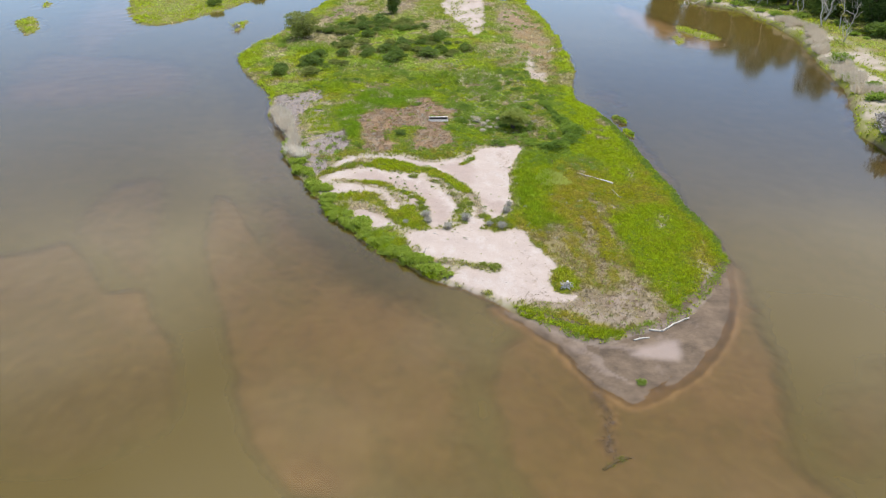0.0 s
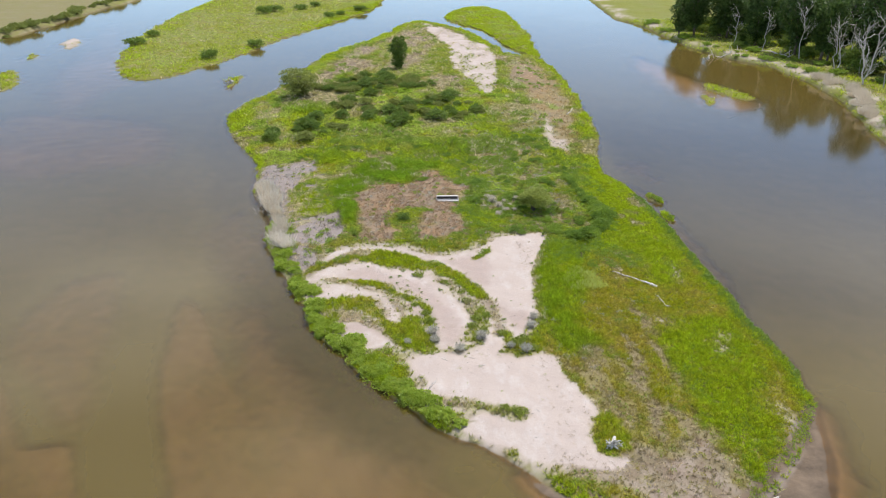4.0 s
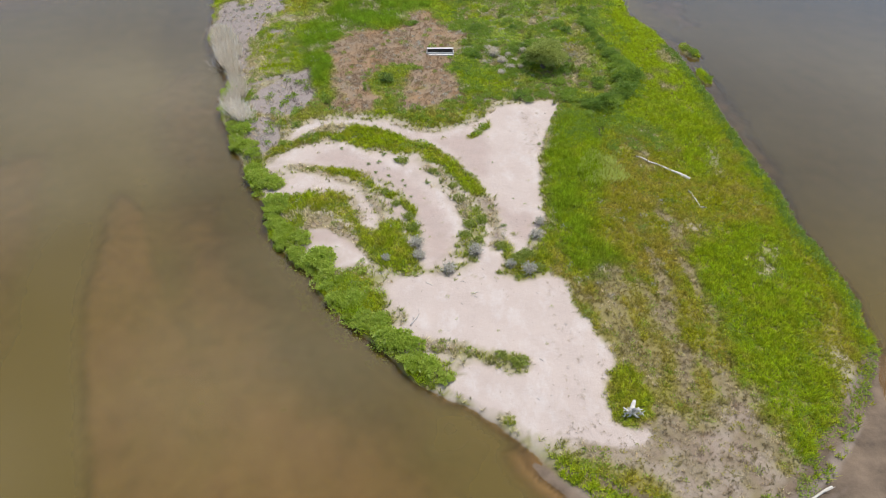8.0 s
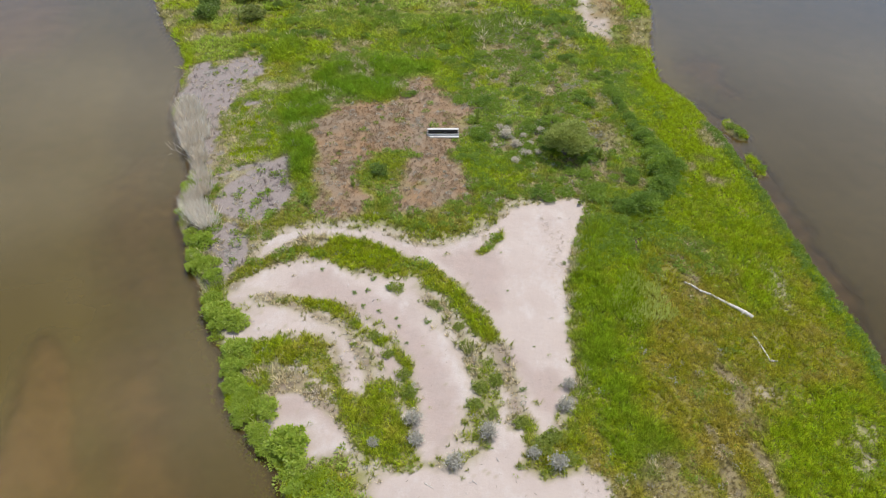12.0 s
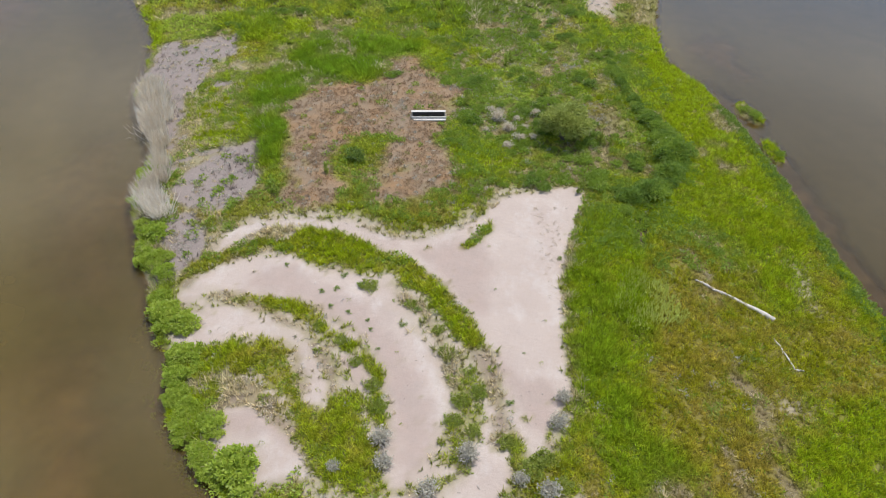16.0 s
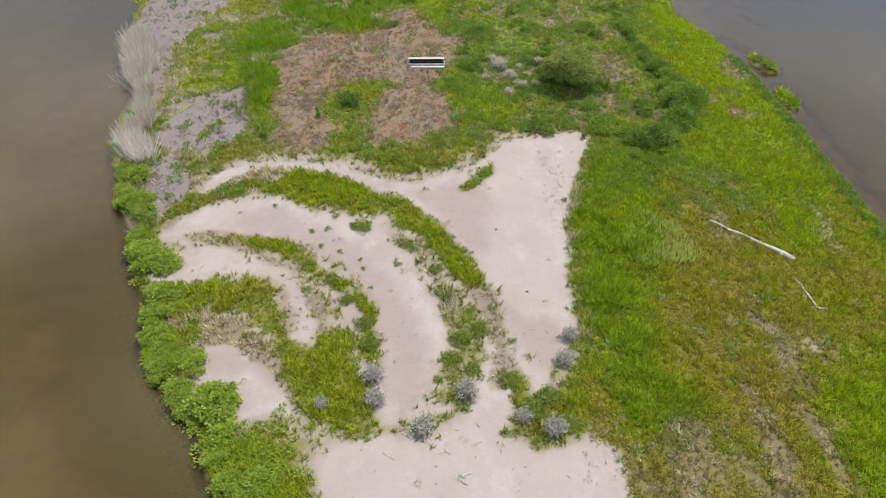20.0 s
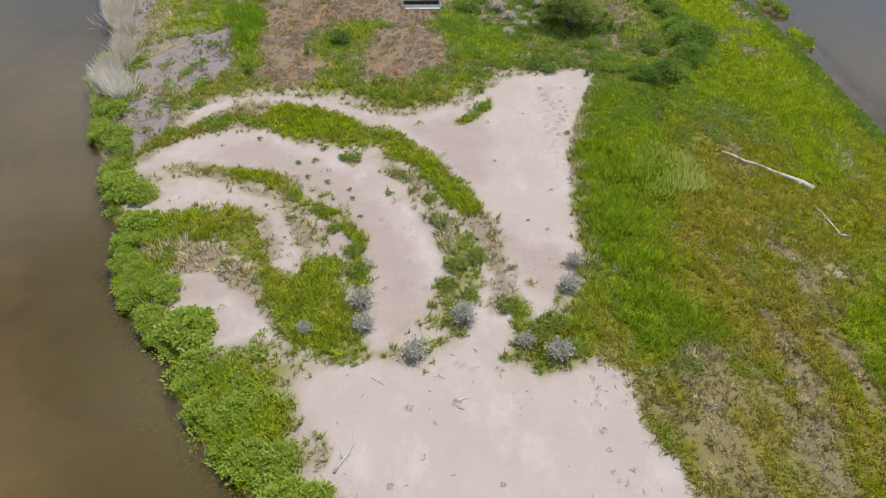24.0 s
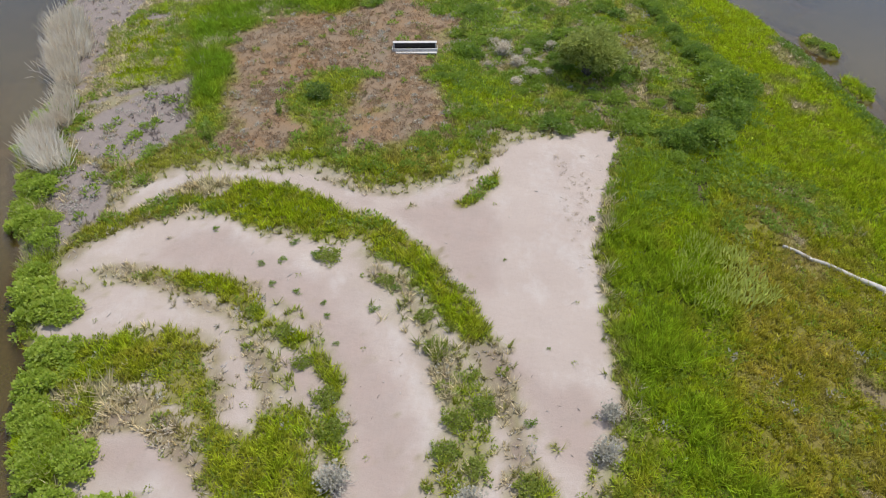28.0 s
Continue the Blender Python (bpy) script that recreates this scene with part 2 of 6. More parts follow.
DRYTUFT = leaf_material("dry_tuft_blades", (0.33, 0.27, 0.185), (0.47, 0.39, 0.28), 0.4)
HERB = leaf_material("herb_leaves", (0.18, 0.255, 0.025), (0.31, 0.345, 0.06), 0.42)
BANDHERB = leaf_material("bright_herb_leaves", (0.17, 0.265, 0.025), (0.32, 0.38, 0.06), 0.45)
SHORELEAF = leaf_material("shore_shrub_leaves", (0.25, 0.36, 0.03), (0.45, 0.53, 0.08), 0.5)
SCARPLEAF = leaf_material("scarp_shrub_leaves", (0.11, 0.20, 0.022), (0.25, 0.35, 0.05), 0.45)
MEADOWHERB = leaf_material("meadow_herb_leaves", (0.18, 0.30, 0.012), (0.34, 0.43, 0.035), 0.45)
YELLOWHERB = leaf_material("yellowing_herb_leaves", (0.30, 0.30, 0.03), (0.46, 0.40, 0.09), 0.45)
TALLGRASS = leaf_material("tall_grass_blades", (0.42, 0.48, 0.08), (0.58, 0.60, 0.17), 0.5)
DRIFT = wood_material("bleached_driftwood", (0.52, 0.485, 0.43), (0.34, 0.31, 0.27))
TWIG = wood_material("grey_twigs", (0.42, 0.39, 0.36), (0.29, 0.26, 0.235))
BARK = wood_material("bark", (0.10, 0.08, 0.06), (0.19, 0.16, 0.125))
BOARD = wood_material("weathered_white_boards", (0.56, 0.54, 0.52), (0.36, 0.34, 0.31), 6.0, 0.8)
# near black: the shade inside the blind is put into this colour
INSIDE_SHADE = wood_material("shade_dark_inner_boards", (0.05, 0.042, 0.037), (0.09, 0.075, 0.06))

# ---- plan: outlines in metres ----
ISLAND_WEST = [(6.7, 69.4), (2.7, 72.9), (0.5, 73.9), (-2.2, 75.6), (-4.2, 78.3), (-6.7, 80.6), (-9.5, 83.8), (-12.0, 87.9), (-13.5, 88.9), (-15.3, 91.5), (-16.9, 93.6), (-17.3, 96.1), (-18.7, 99.1), (-20.3, 101.6), (-21.8, 105.5), (-23.8, 109.3), (-26.1, 114.4), (-27.7, 119.6), (-27.4, 121.9), (-29.0, 127.3), (-31.6, 131.8), (-33.8, 137.6), (-34.9, 145.6), (-38.1, 154.8), (-43.2, 163.8), (-47.9, 174.7), (-50.5, 189.9), (-44.6, 211.2), (-42.4, 237.6), (-36.9, 265.9)]
ISLAND_EAST = [(-26.7, 288.8), (-19.3, 320.3), (-12.9, 329.7), (1.0, 314.6), (9.3, 295.6), (14.4, 274.1), (19.2, 259.4), (27.1, 256.5), (30.4, 226.3), (31.0, 193.5), (30.5, 171.0), (27.0, 149.5), (29.9, 139.9), (32.1, 126.3), (32.9, 115.8), (33.7, 106.9), (34.3, 99.2), (34.8, 92.6), (35.6, 87.6), (35.7, 84.5), (35.2, 80.3), (34.7, 78.5), (32.6, 74.2), (30.0, 70.9), (26.6, 67.2), (22.8, 64.9), (19.4, 63.3), (16.7, 62.3), (14.8, 62.1), (12.2, 63.6), (10.1, 65.5)]
ISLAND = ISLAND_WEST + ISLAND_EAST
SPIT = [(27.1, 256.5), (22.3, 263.5), (16.8, 280.9), (11.8, 306.3), (4.4, 320.6), (-2.5, 339.7), (2.5, 365.2), (14.4, 375.4), (23.6, 354.2), (27.2, 309.2), (27.8, 272.0)]
FAN = [(13.9, 119.2), (12.7, 115.2), (11.5, 110.3), (10.4, 106.6), (10.1, 102.1), (9.9, 98.1), (10.0, 95.1), (8.5, 93.2), (7.9, 91.4), (7.4, 90.3), (6.4, 91.4), (5.7, 93.1), (5.0, 96.9), (4.4, 99.3), (3.8, 101.3), (2.1, 104.0), (1.1, 106.0), (-0.9, 108.1), (-3.5, 109.7), (-6.8, 111.3), (-9.5, 111.9), (-11.3, 112.2), (-14.3, 111.6), (-15.7, 110.3), (-17.3, 109.6), (-16.6, 111.8), (-14.1, 112.9), (-10.6, 113.4), (-7.0, 113.2), (-4.2, 111.9), (-1.5, 111.1), (1.5, 112.1), (3.3, 113.4), (5.2, 115.9), (6.6, 117.5), (9.5, 118.6), (12.0, 119.3)]
CRESCENT = [(-18.6, 103.7), (-17.2, 106.4), (-15.6, 108.0), (-13.2, 108.6), (-10.6, 108.4), (-7.8, 106.9), (-4.5, 106.7), (-1.8, 103.9), (0.4, 101.2), (1.6, 98.4), (1.9, 94.9), (1.4, 92.6), (0.4, 90.0), (-0.7, 88.0), (-1.7, 88.3), (-1.8, 90.8), (-1.7, 92.9), (-2.3, 95.7), (-3.6, 98.8), (-5.4, 101.1), (-7.6, 102.9), (-9.7, 103.7), (-12.6, 104.2), (-15.1, 104.6), (-16.8, 103.7)]
HORN = [(-17.9, 99.4), (-17.2, 101.3), (-16.1, 102.6), (-14.2, 103.0), (-12.1, 102.4), (-10.4, 101.2), (-8.9, 100.4), (-7.9, 99.0), (-6.7, 96.6), (-6.1, 94.7), (-6.2, 93.3), (-7.5, 95.1), (-8.5, 97.6), (-10.0, 99.4), (-12.0, 100.1), (-13.7, 99.6), (-15.7, 98.8)]
CHIP = [(-6.1, 98.3), (-4.7, 98.3), (-3.5, 96.7), (-3.4, 94.5), (-4.3, 95.3), (-5.2, 96.7)]
OVAL = [(-13.3, 91.4), (-13.1, 93.1), (-12.2, 93.8), (-10.8, 93.6), (-9.1, 92.3), (-7.6, 91.0), (-6.7, 89.4), (-6.7, 88.2), (-8.0, 88.5), (-9.4, 88.0), (-10.9, 88.9), (-12.3, 89.7)]
LOBE = [(-16.1, 97.0), (-15.3, 98.5), (-14.8, 98.0), (-15.4, 96.5)]
FLAT = [(-4.4, 86.2), (-2.0, 87.3), (1.0, 87.2), (3.0, 88.9), (3.7, 93.4), (4.8, 94.8), (5.7, 92.6), (5.9, 87.1), (10.4, 87.2), (11.4, 83.7), (12.9, 80.4), (13.8, 77.4), (12.6, 74.6), (13.2, 71.9), (15.3, 70.9), (14.0, 69.4), (11.7, 69.8), (9.0, 70.4), (7.0, 70.4), (4.7, 72.3), (2.7, 73.3), (0.4, 74.8), (1.4, 76.6), (3.2, 77.2), (6.4, 76.3), (6.8, 77.8), (3.2, 78.3), (1.0, 79.0), (-1.7, 79.4), (-3.6, 80.1), (-2.8, 82.1), (-4.5, 84.0)]
NSAND = [(-11.4, 320.9), (-1.2, 303.6), (8.7, 278.3), (13.9, 256.9), (13.3, 222.3), (9.5, 201.8), (5.2, 213.6), (0.7, 236.5), (-1.1, 267.0), (-7.4, 296.7)]
NSAND2 = [(19.8, 179.7), (21.3, 177.7), (21.0, 166.5), (22.9, 164.8), (22.0, 158.8), (19.2, 160.7), (18.7, 170.0)]
MOUND = [(-16.0, 131.7), (-13.2, 136.7), (-7.2, 138.2), (-5.5, 142.9), (-2.0, 143.8), (0.2, 138.0), (3.5, 136.1), (1.5, 132.2), (1.0, 125.2), (2.1, 120.1), (1.0, 116.7), (-2.3, 115.5), (-5.0, 115.2), (-7.7, 115.1), (-10.3, 114.0), (-12.4, 114.1), (-13.7, 115.9), (-13.7, 120.6), (-14.8, 124.7)]
GREYA = [(-23.7, 119.3), (-21.0, 123.5), (-17.8, 125.7), (-15.9, 120.1), (-17.0, 115.3), (-21.8, 115.2)]
GREYB = [(-33.8, 142.8), (-31.1, 147.5), (-26.6, 150.1), (-25.8, 140.2), (-26.8, 134.9), (-26.2, 126.8), (-28.8, 126.7), (-32.4, 134.7)]
GREYC = [(-22.6, 112.9), (-20.7, 114.2), (-18.4, 111.1), (-18.8, 107.5), (-20.4, 106.0), (-21.9, 108.8)]
GREYD = [(-34.3, 146.4), (-32.4, 149.2), (-29.2, 146.5), (-25.7, 150.7), (-24.2, 144.9), (-28.5, 142.6), (-29.4, 137.0), (-29.6, 128.7), (-32.1, 134.1)]
BAREA = [(23.4, 95.3), (25.4, 95.4), (25.0, 94.0), (23.2, 93.7)]
BAREB = [(28.7, 110.5), (29.5, 107.5), (29.2, 103.2), (28.0, 104.2)]
BAREC = [(30.3, 79.2), (32.3, 78.7), (31.6, 75.8), (30.5, 74.1), (30.7, 76.9)]
BANKGREEN = [(3.9, 71.8), (6.7, 69.2), (10.4, 66.9), (14.4, 65.1), (18.4, 64.3), (18.5, 63.2), (14.8, 63.5), (11.4, 65.7), (7.0, 68.4)]
EFLAT = [(16.9, 240.5), (26.1, 238.9), (29.2, 200.6), (25.9, 167.4), (22.6, 154.6), (19.5, 161.1), (18.4, 181.2), (17.1, 210.1)]
MUD = [(6.0, 69.1), (10.3, 63.5), (12.6, 59.2), (14.2, 55.6), (16.4, 53.2), (17.8, 52.7), (20.7, 54.0), (25.0, 57.5), (29.6, 63.2), (32.8, 69.7), (34.6, 75.9), (34.6, 79.4), (32.4, 77.3), (26.2, 69.7), (18.7, 64.2), (13.1, 66.3)]
POOL = [(18.9, 60.5), (21.1, 62.0), (24.0, 62.8), (23.5, 60.3), (22.8, 59.6), (20.7, 60.1)]
SOUTHBAR = [(4.5, 55.3), (5.0, 49.1), (5.9, 45.1), (7.1, 42.0), (9.0, 37.8), (14.2, 33.5), (24.8, 35.8), (31.3, 40.9), (29.4, 47.1), (31.7, 54.4), (33.3, 59.7), (34.2, 66.7), (37.0, 79.1), (31.2, 77.7), (23.2, 70.1), (14.6, 67.8), (6.8, 63.6)]
MIDBAR = [(-34.1, 99.6), (-31.5, 85.3), (-28.2, 75.8), (-24.5, 66.9), (-21.4, 58.6), (-18.5, 50.5), (-15.4, 45.5), (-11.1, 41.2), (-3.7, 41.3), (-3.3, 50.5), (-2.7, 62.2), (-9.1, 71.2), (-16.5, 78.4), (-23.3, 88.3), (-29.2, 97.7)]
WESTBAR = [(-56.3, 78.2), (-54.4, 82.3), (-51.1, 84.0), (-49.5, 85.8), (-45.8, 83.0), (-42.9, 79.6), (-40.3, 75.8), (-38.2, 73.1), (-36.0, 73.8), (-33.9, 73.3), (-30.4, 66.9), (-27.1, 62.1), (-24.1, 53.2), (-27.5, 49.1), (-36.8, 49.1)]
WESTTOP = [(-49.6, 86.7), (-51.4, 94.0), (-51.1, 100.5), (-49.8, 105.6), (-43.8, 107.7), (-40.4, 102.5), (-36.9, 89.9), (-34.4, 78.3), (-34.2, 74.2), (-37.6, 74.8), (-40.4, 77.6), (-43.5, 81.2)]
MID_EDGE = [(-34.1, 99.6), (-31.5, 85.3), (-28.2, 75.8), (-24.5, 66.9), (-21.4, 58.6), (-18.5, 50.5), (-15.4, 45.5), (-11.1, 41.2)]
WESTPINK = [(-42.7, 74.3), (-38.0, 72.7), (-35.0, 73.6), (-32.8, 69.5), (-33.6, 66.9), (-35.5, 67.9)]
SOUTH_RIDGE = [(28.3, 54.9), (30.9, 56.4), (30.0, 53.4), (27.4, 50.0), (25.5, 48.7)]
GREY_GREEN = [(-25.6, 131.4), (-25.0, 135.9), (-21.8, 134.7), (-19.0, 130.3), (-19.7, 126.6), (-21.1, 124.3), (-23.7, 124.5)]
# shoal; its pale raised bed also imitates a whitish cloud reflection
NWBAR_CLOUD = [(-100.5, 175.3), (-99.3, 187.8), (-82.0, 185.4), (-70.4, 182.9), (-56.7, 169.0), (-53.9, 153.1), (-65.3, 146.1), (-76.4, 142.8), (-90.7, 145.9)]
EBAR = [(55.6, 258.0), (62.4, 248.6), (67.2, 220.3), (74.6, 203.7), (74.6, 195.9), (66.7, 189.2), (61.1, 197.5), (56.8, 213.2), (54.2, 235.5)]
SHALLOWS = [(-107.0, 211.8), (-120.0, 261.4), (-136.4, 323.9), (-110.7, 283.6), (-92.1, 230.3), (-83.8, 219.1), (-87.6, 205.5), (-84.9, 182.8), (-92.6, 187.9)]
EAST_DARK = [(30.1, 140.5), (32.7, 137.6), (35.2, 120.6), (35.8, 105.0), (34.9, 93.8), (34.0, 99.6), (32.6, 116.3)]
ISLETR = [(66.9, 219.3), (70.1, 217.3), (74.7, 204.1), (72.1, 201.0), (68.4, 207.2), (66.0, 213.7)]
ISLETR2 = [(62.5, 204.6), (64.5, 204.0), (64.2, 198.5), (61.8, 196.1)]
ISLETL = [(-127.8, 228.4), (-126.2, 234.1), (-119.3, 224.7), (-114.8, 213.8), (-115.0, 207.1), (-121.3, 215.8)]
ISLETL2 = [(-132.2, 251.8), (-133.6, 259.6), (-128.7, 252.8), (-127.6, 246.2)]
ISLETL3 = [(-134.5, 281.4), (-133.2, 288.7), (-126.5, 276.9), (-125.4, 265.9)]
SNAGI = [(-61.7, 221.6), (-59.9, 226.9), (-57.5, 226.9), (-57.2, 218.0), (-58.2, 212.4)]
EISL1 = [(32.0, 136.3), (33.3, 136.6), (34.3, 132.7), (33.1, 131.8), (31.9, 133.8)]
EISL2 = [(32.7, 128.5), (33.6, 128.2), (34.3, 125.2), (33.1, 124.4), (32.4, 126.6)]
ISLANDB = [(-104.0, 255.0), (-90.0, 225.0), (-80.4, 222.8), (-69.2, 246.0), (-61.8, 276.5), (-50.2, 315.4), (-34.9, 366.7), (-32.3, 437.0), (-27.3, 519.5), (-83.2, 610.4), (-123.6, 560.1), (-116.8, 409.6), (-116.9, 356.0), (-112.9, 300.6)]
GREEN_ARC = [(-14.6, 103.9), (-11.7, 104.2), (-9.7, 103.8), (-7.4, 101.7), (-5.7, 99.9), (-4.5, 98.9), (-3.0, 97.4), (-2.4, 95.1), (-1.8, 92.3), (-2.4, 92.3), (-3.6, 94.1), (-4.0, 96.1), (-4.1, 97.4), (-5.0, 98.2), (-6.6, 100.0), (-8.4, 101.2), (-10.9, 102.3), (-12.9, 103.1)]
GREEN_TOP = [(-12.6, 109.9), (-10.4, 111.8), (-8.8, 112.1), (-6.2, 111.5), (-3.9, 109.9), (-1.8, 108.8), (0.3, 107.2), (1.9, 104.5), (3.4, 101.9), (4.4, 99.3), (2.4, 99.8), (0.9, 102.2), (-0.1, 104.1), (-2.0, 105.8), (-3.2, 107.1), (-5.6, 107.0), (-7.3, 107.9), (-8.3, 106.9), (-9.7, 107.8), (-11.1, 108.8)]
GREEN_EAST = [(2.0, 95.0), (3.2, 97.5), (4.3, 94.6), (3.8, 91.0), (2.9, 89.4), (1.3, 90.1), (1.9, 92.7)]
GREEN_MID = [(-16.8, 98.6), (-15.1, 99.2), (-12.7, 99.4), (-10.5, 99.3), (-9.1, 97.5), (-8.2, 95.5), (-7.1, 94.1), (-5.8, 95.0), (-4.0, 94.7), (-3.6, 92.2), (-2.2, 89.7), (-1.7, 87.6), (-3.3, 87.4), (-6.1, 88.8), (-7.5, 91.3), (-9.0, 94.0), (-10.7, 95.9), (-13.3, 96.6), (-15.3, 95.8), (-16.4, 96.8)]
GREEN_DOTS = [(-3.7, 104.5), (-2.2, 103.9), (-0.6, 102.2), (0.8, 99.5), (2.0, 98.4), (1.7, 97.3), (0.3, 99.2), (-1.2, 101.2), (-3.0, 102.9)]
GREEN_WEST = [(-20.6, 105.1), (-18.4, 106.8), (-16.1, 108.6), (-13.4, 110.3)]
LITTER_IN = [(-18.7, 105.3), (-15.2, 104.2), (-11.5, 102.0), (-9.7, 100.4), (-8.4, 98.1), (-7.8, 95.6)]
LITTER_IN2 = [(-7.7, 99.1), (-6.2, 96.5), (-5.9, 94.1)]
LITTER_EAST = [(-1.8, 104.0), (-0.2, 101.7), (1.0, 99.2), (2.0, 96.6)]
LITTER_EAST2 = [(2.4, 101.1), (4.0, 99.3), (5.1, 96.7), (5.4, 93.9), (5.1, 91.4)]
LITTER_LOW = [(-13.1, 93.7), (-11.4, 94.9), (-9.2, 93.2), (-7.4, 91.4), (-6.5, 89.6)]
LITTER_TOP = [(-15.9, 107.7), (-14.4, 109.1), (-12.5, 109.9)]
STRAW_A = [(-14.8, 95.8), (-13.1, 95.6), (-11.2, 94.7), (-9.7, 93.8)]
STRAW_B = [(-12.6, 97.9), (-11.9, 96.7)]
STRAW_C = [(-15.6, 110.7), (-13.7, 111.8), (-12.3, 111.6)]
STRAW_D = [(-0.2, 100.7), (1.4, 98.3), (2.3, 96.1)]
WSHOAL = [(-36.7, 124.8), (-32.9, 128.1), (-28.2, 122.0), (-25.0, 113.4), (-23.0, 106.2), (-26.2, 104.1), (-31.1, 107.3), (-34.9, 114.7)]
WSHOAL2 = [(-32.0, 97.7), (-27.6, 96.8), (-23.6, 93.9), (-20.4, 90.5), (-17.8, 87.4), (-20.0, 84.6), (-25.0, 84.4)]
ESHOAL = [(32.5, 155.5), (36.2, 153.0), (36.9, 145.9), (35.0, 141.5), (32.5, 144.3), (30.8, 149.6)]
SESHOAL = [(31.7, 47.0), (36.3, 53.6), (41.5, 59.1), (45.4, 59.1), (37.2, 44.7), (31.0, 44.7)]
TRAIL = [(14.3, 54.2), (14.7, 52.3), (14.9, 50.6), (14.2, 48.3), (14.2, 46.8)]
NOTCH = [(2.4, 110.2), (3.5, 110.3), (5.2, 112.7), (4.4, 112.9), (3.4, 111.4)]
EAST_BANK = [(62, 438), (68, 400), (67, 341), (74.7, 317), (78.5, 275), (86.5, 252), (94, 243), (95.8, 223), (95.8, 203), (89.3, 176), (85.5, 155),
             (80.8, 142), (74.5, 127), (74.3, 117), (71, 103), (65, 81), (60, 40), (58, -300), (2500, -300), (2500, 2500), (60, 2500), (60, 600)]
NORTH_BANK = [(-152, 400), (-156, 371), (-155, 314), (-159, 281), (-159, 250), (-151, 192), (-150, 100), (-150, -300), (-2500, -300), (-2500, 2500), (-150, 2500), (-150, 600)]
GREEN_SHORE = [(-24.5, 115.9), (-22.7, 114.6), (-22.4, 111.5), (-21.4, 107.5), (-19.2, 105.0), (-17.9, 102.4), (-18.0, 99.9), (-17.1, 96.8), (-15.6, 95.0), (-13.8, 95.1), (-13.0, 94.3), (-13.8, 92.5), (-13.6, 91.3), (-12.2, 89.1), (-10.2, 88.0), (-8.7, 87.6), (-7.5, 88.7), (-6.8, 87.3), (-6.0, 85.6), (-4.9, 84.7), (-4.6, 83.3), (-4.9, 82.4), (-4.1, 80.7), (-2.7, 78.0), (-5.8, 77.9), (-9.3, 82.0), (-12.8, 86.4), (-16.0, 90.6), (-19.4, 96.8), (-23.6, 107.5)]
GREEN_GAP = [(4.9, 92.3), (6.2, 91.9), (6.9, 90.3), (8.7, 91.1), (9.4, 88.8), (8.9, 87.3), (5.9, 87.0), (5.3, 88.3), (6.3, 89.7)]
DRIFT_BED = [(2.8, 99.8), (4.6, 99.6), (5.3, 98.0), (5.5, 95.3), (4.9, 93.0), (4.2, 95.3), (3.2, 97.6)]
SWIRL = [(-18.8, 105.7), (-16.8, 108.8), (-12.9, 111.3), (-10.5, 112.2), (-6.2, 111.9), (-1.8, 109.1), (0.7, 107.2), (4.5, 99.3), (5.8, 94.8), (5.5, 92.5), (4.2, 90.3), (-1.9, 87.2), (-5.8, 87.1), (-7.5, 88.7), (-11.9, 88.9), (-13.2, 91.1), (-13.1, 94.1), (-15.7, 94.8), (-18.0, 99.0), (-18.6, 104.0)]
DAMP_CRESCENT = [(-13.4, 106.8), (-11.6, 107.4), (-6.9, 105.0), (-3.5, 102.4), (-1.0, 98.3), (0.5, 94.2), (1.3, 90.6), (0.2, 88.2), (-0.8, 87.4), (-1.7, 90.6), (-2.5, 95.6), (-4.6, 99.0), (-7.9, 102.3), (-11.3, 104.2), (-14.1, 104.8)]
DAMP_FAN = [(-4.0, 110.9), (-1.0, 110.0), (1.8, 111.1), (4.7, 110.9), (5.0, 104.6), (4.2, 102.0), (1.9, 104.5), (0.3, 108.0)]
DAMP_LOW = [(5.1, 98.4), (7.3, 96.3), (8.9, 95.9), (8.4, 90.8), (6.4, 92.5)]
DAMP_OVAL = [(-12.6, 93.3), (-9.5, 93.5), (-7.1, 90.9), (-7.5, 90.0), (-9.6, 91.2), (-12.9, 92.0)]
DRY_VEIL = [(11.2, 85.5), (12.3, 83.1), (13.7, 79.5), (14.4, 76.0), (16.2, 74.4), (17.3, 77.2), (17.4, 82.2), (16.7, 86.3), (16.2, 88.9), (13.5, 87.7)]
DRY_STREAK = [(16.5, 87.8), (17.6, 83.5), (18.0, 78.4), (17.8, 73.9), (19.0, 71.9), (19.4, 76.1), (19.2, 80.9), (18.5, 85.6), (17.6, 88.6)]
DRY_SPECKLE = [(18.5, 96.1), (22.8, 98.1), (23.3, 91.1), (22.4, 83.6), (22.1, 77.3), (23.0, 73.0), (19.5, 72.4), (18.4, 78.4), (17.7, 86.3)]
DIRT = [(10.8, 71.7), (13.0, 70.5), (16.1, 73.9), (18.7, 72.4), (21.8, 74.5), (23.7, 74.0), (24.1, 69.5), (23.8, 66.8), (21.3, 65.1), (16.5, 65.0), (13.7, 67.5), (9.3, 69.3), (6.3, 71.6), (8.4, 72.2)]
DRY_NORTH = [(22.3, 113.4), (25.0, 111.0), (24.4, 105.2), (21.7, 104.1), (20.3, 109.7)]
LUSH_EAST = [(22.8, 91.1), (28.2, 95.4), (32.5, 92.1), (32.6, 86.6), (31.5, 82.4), (29.2, 77.4), (29.2, 73.1), (27.3, 69.1), (24.5, 66.9), (24.1, 70.0), (23.5, 74.5), (23.2, 79.7), (22.3, 85.0)]
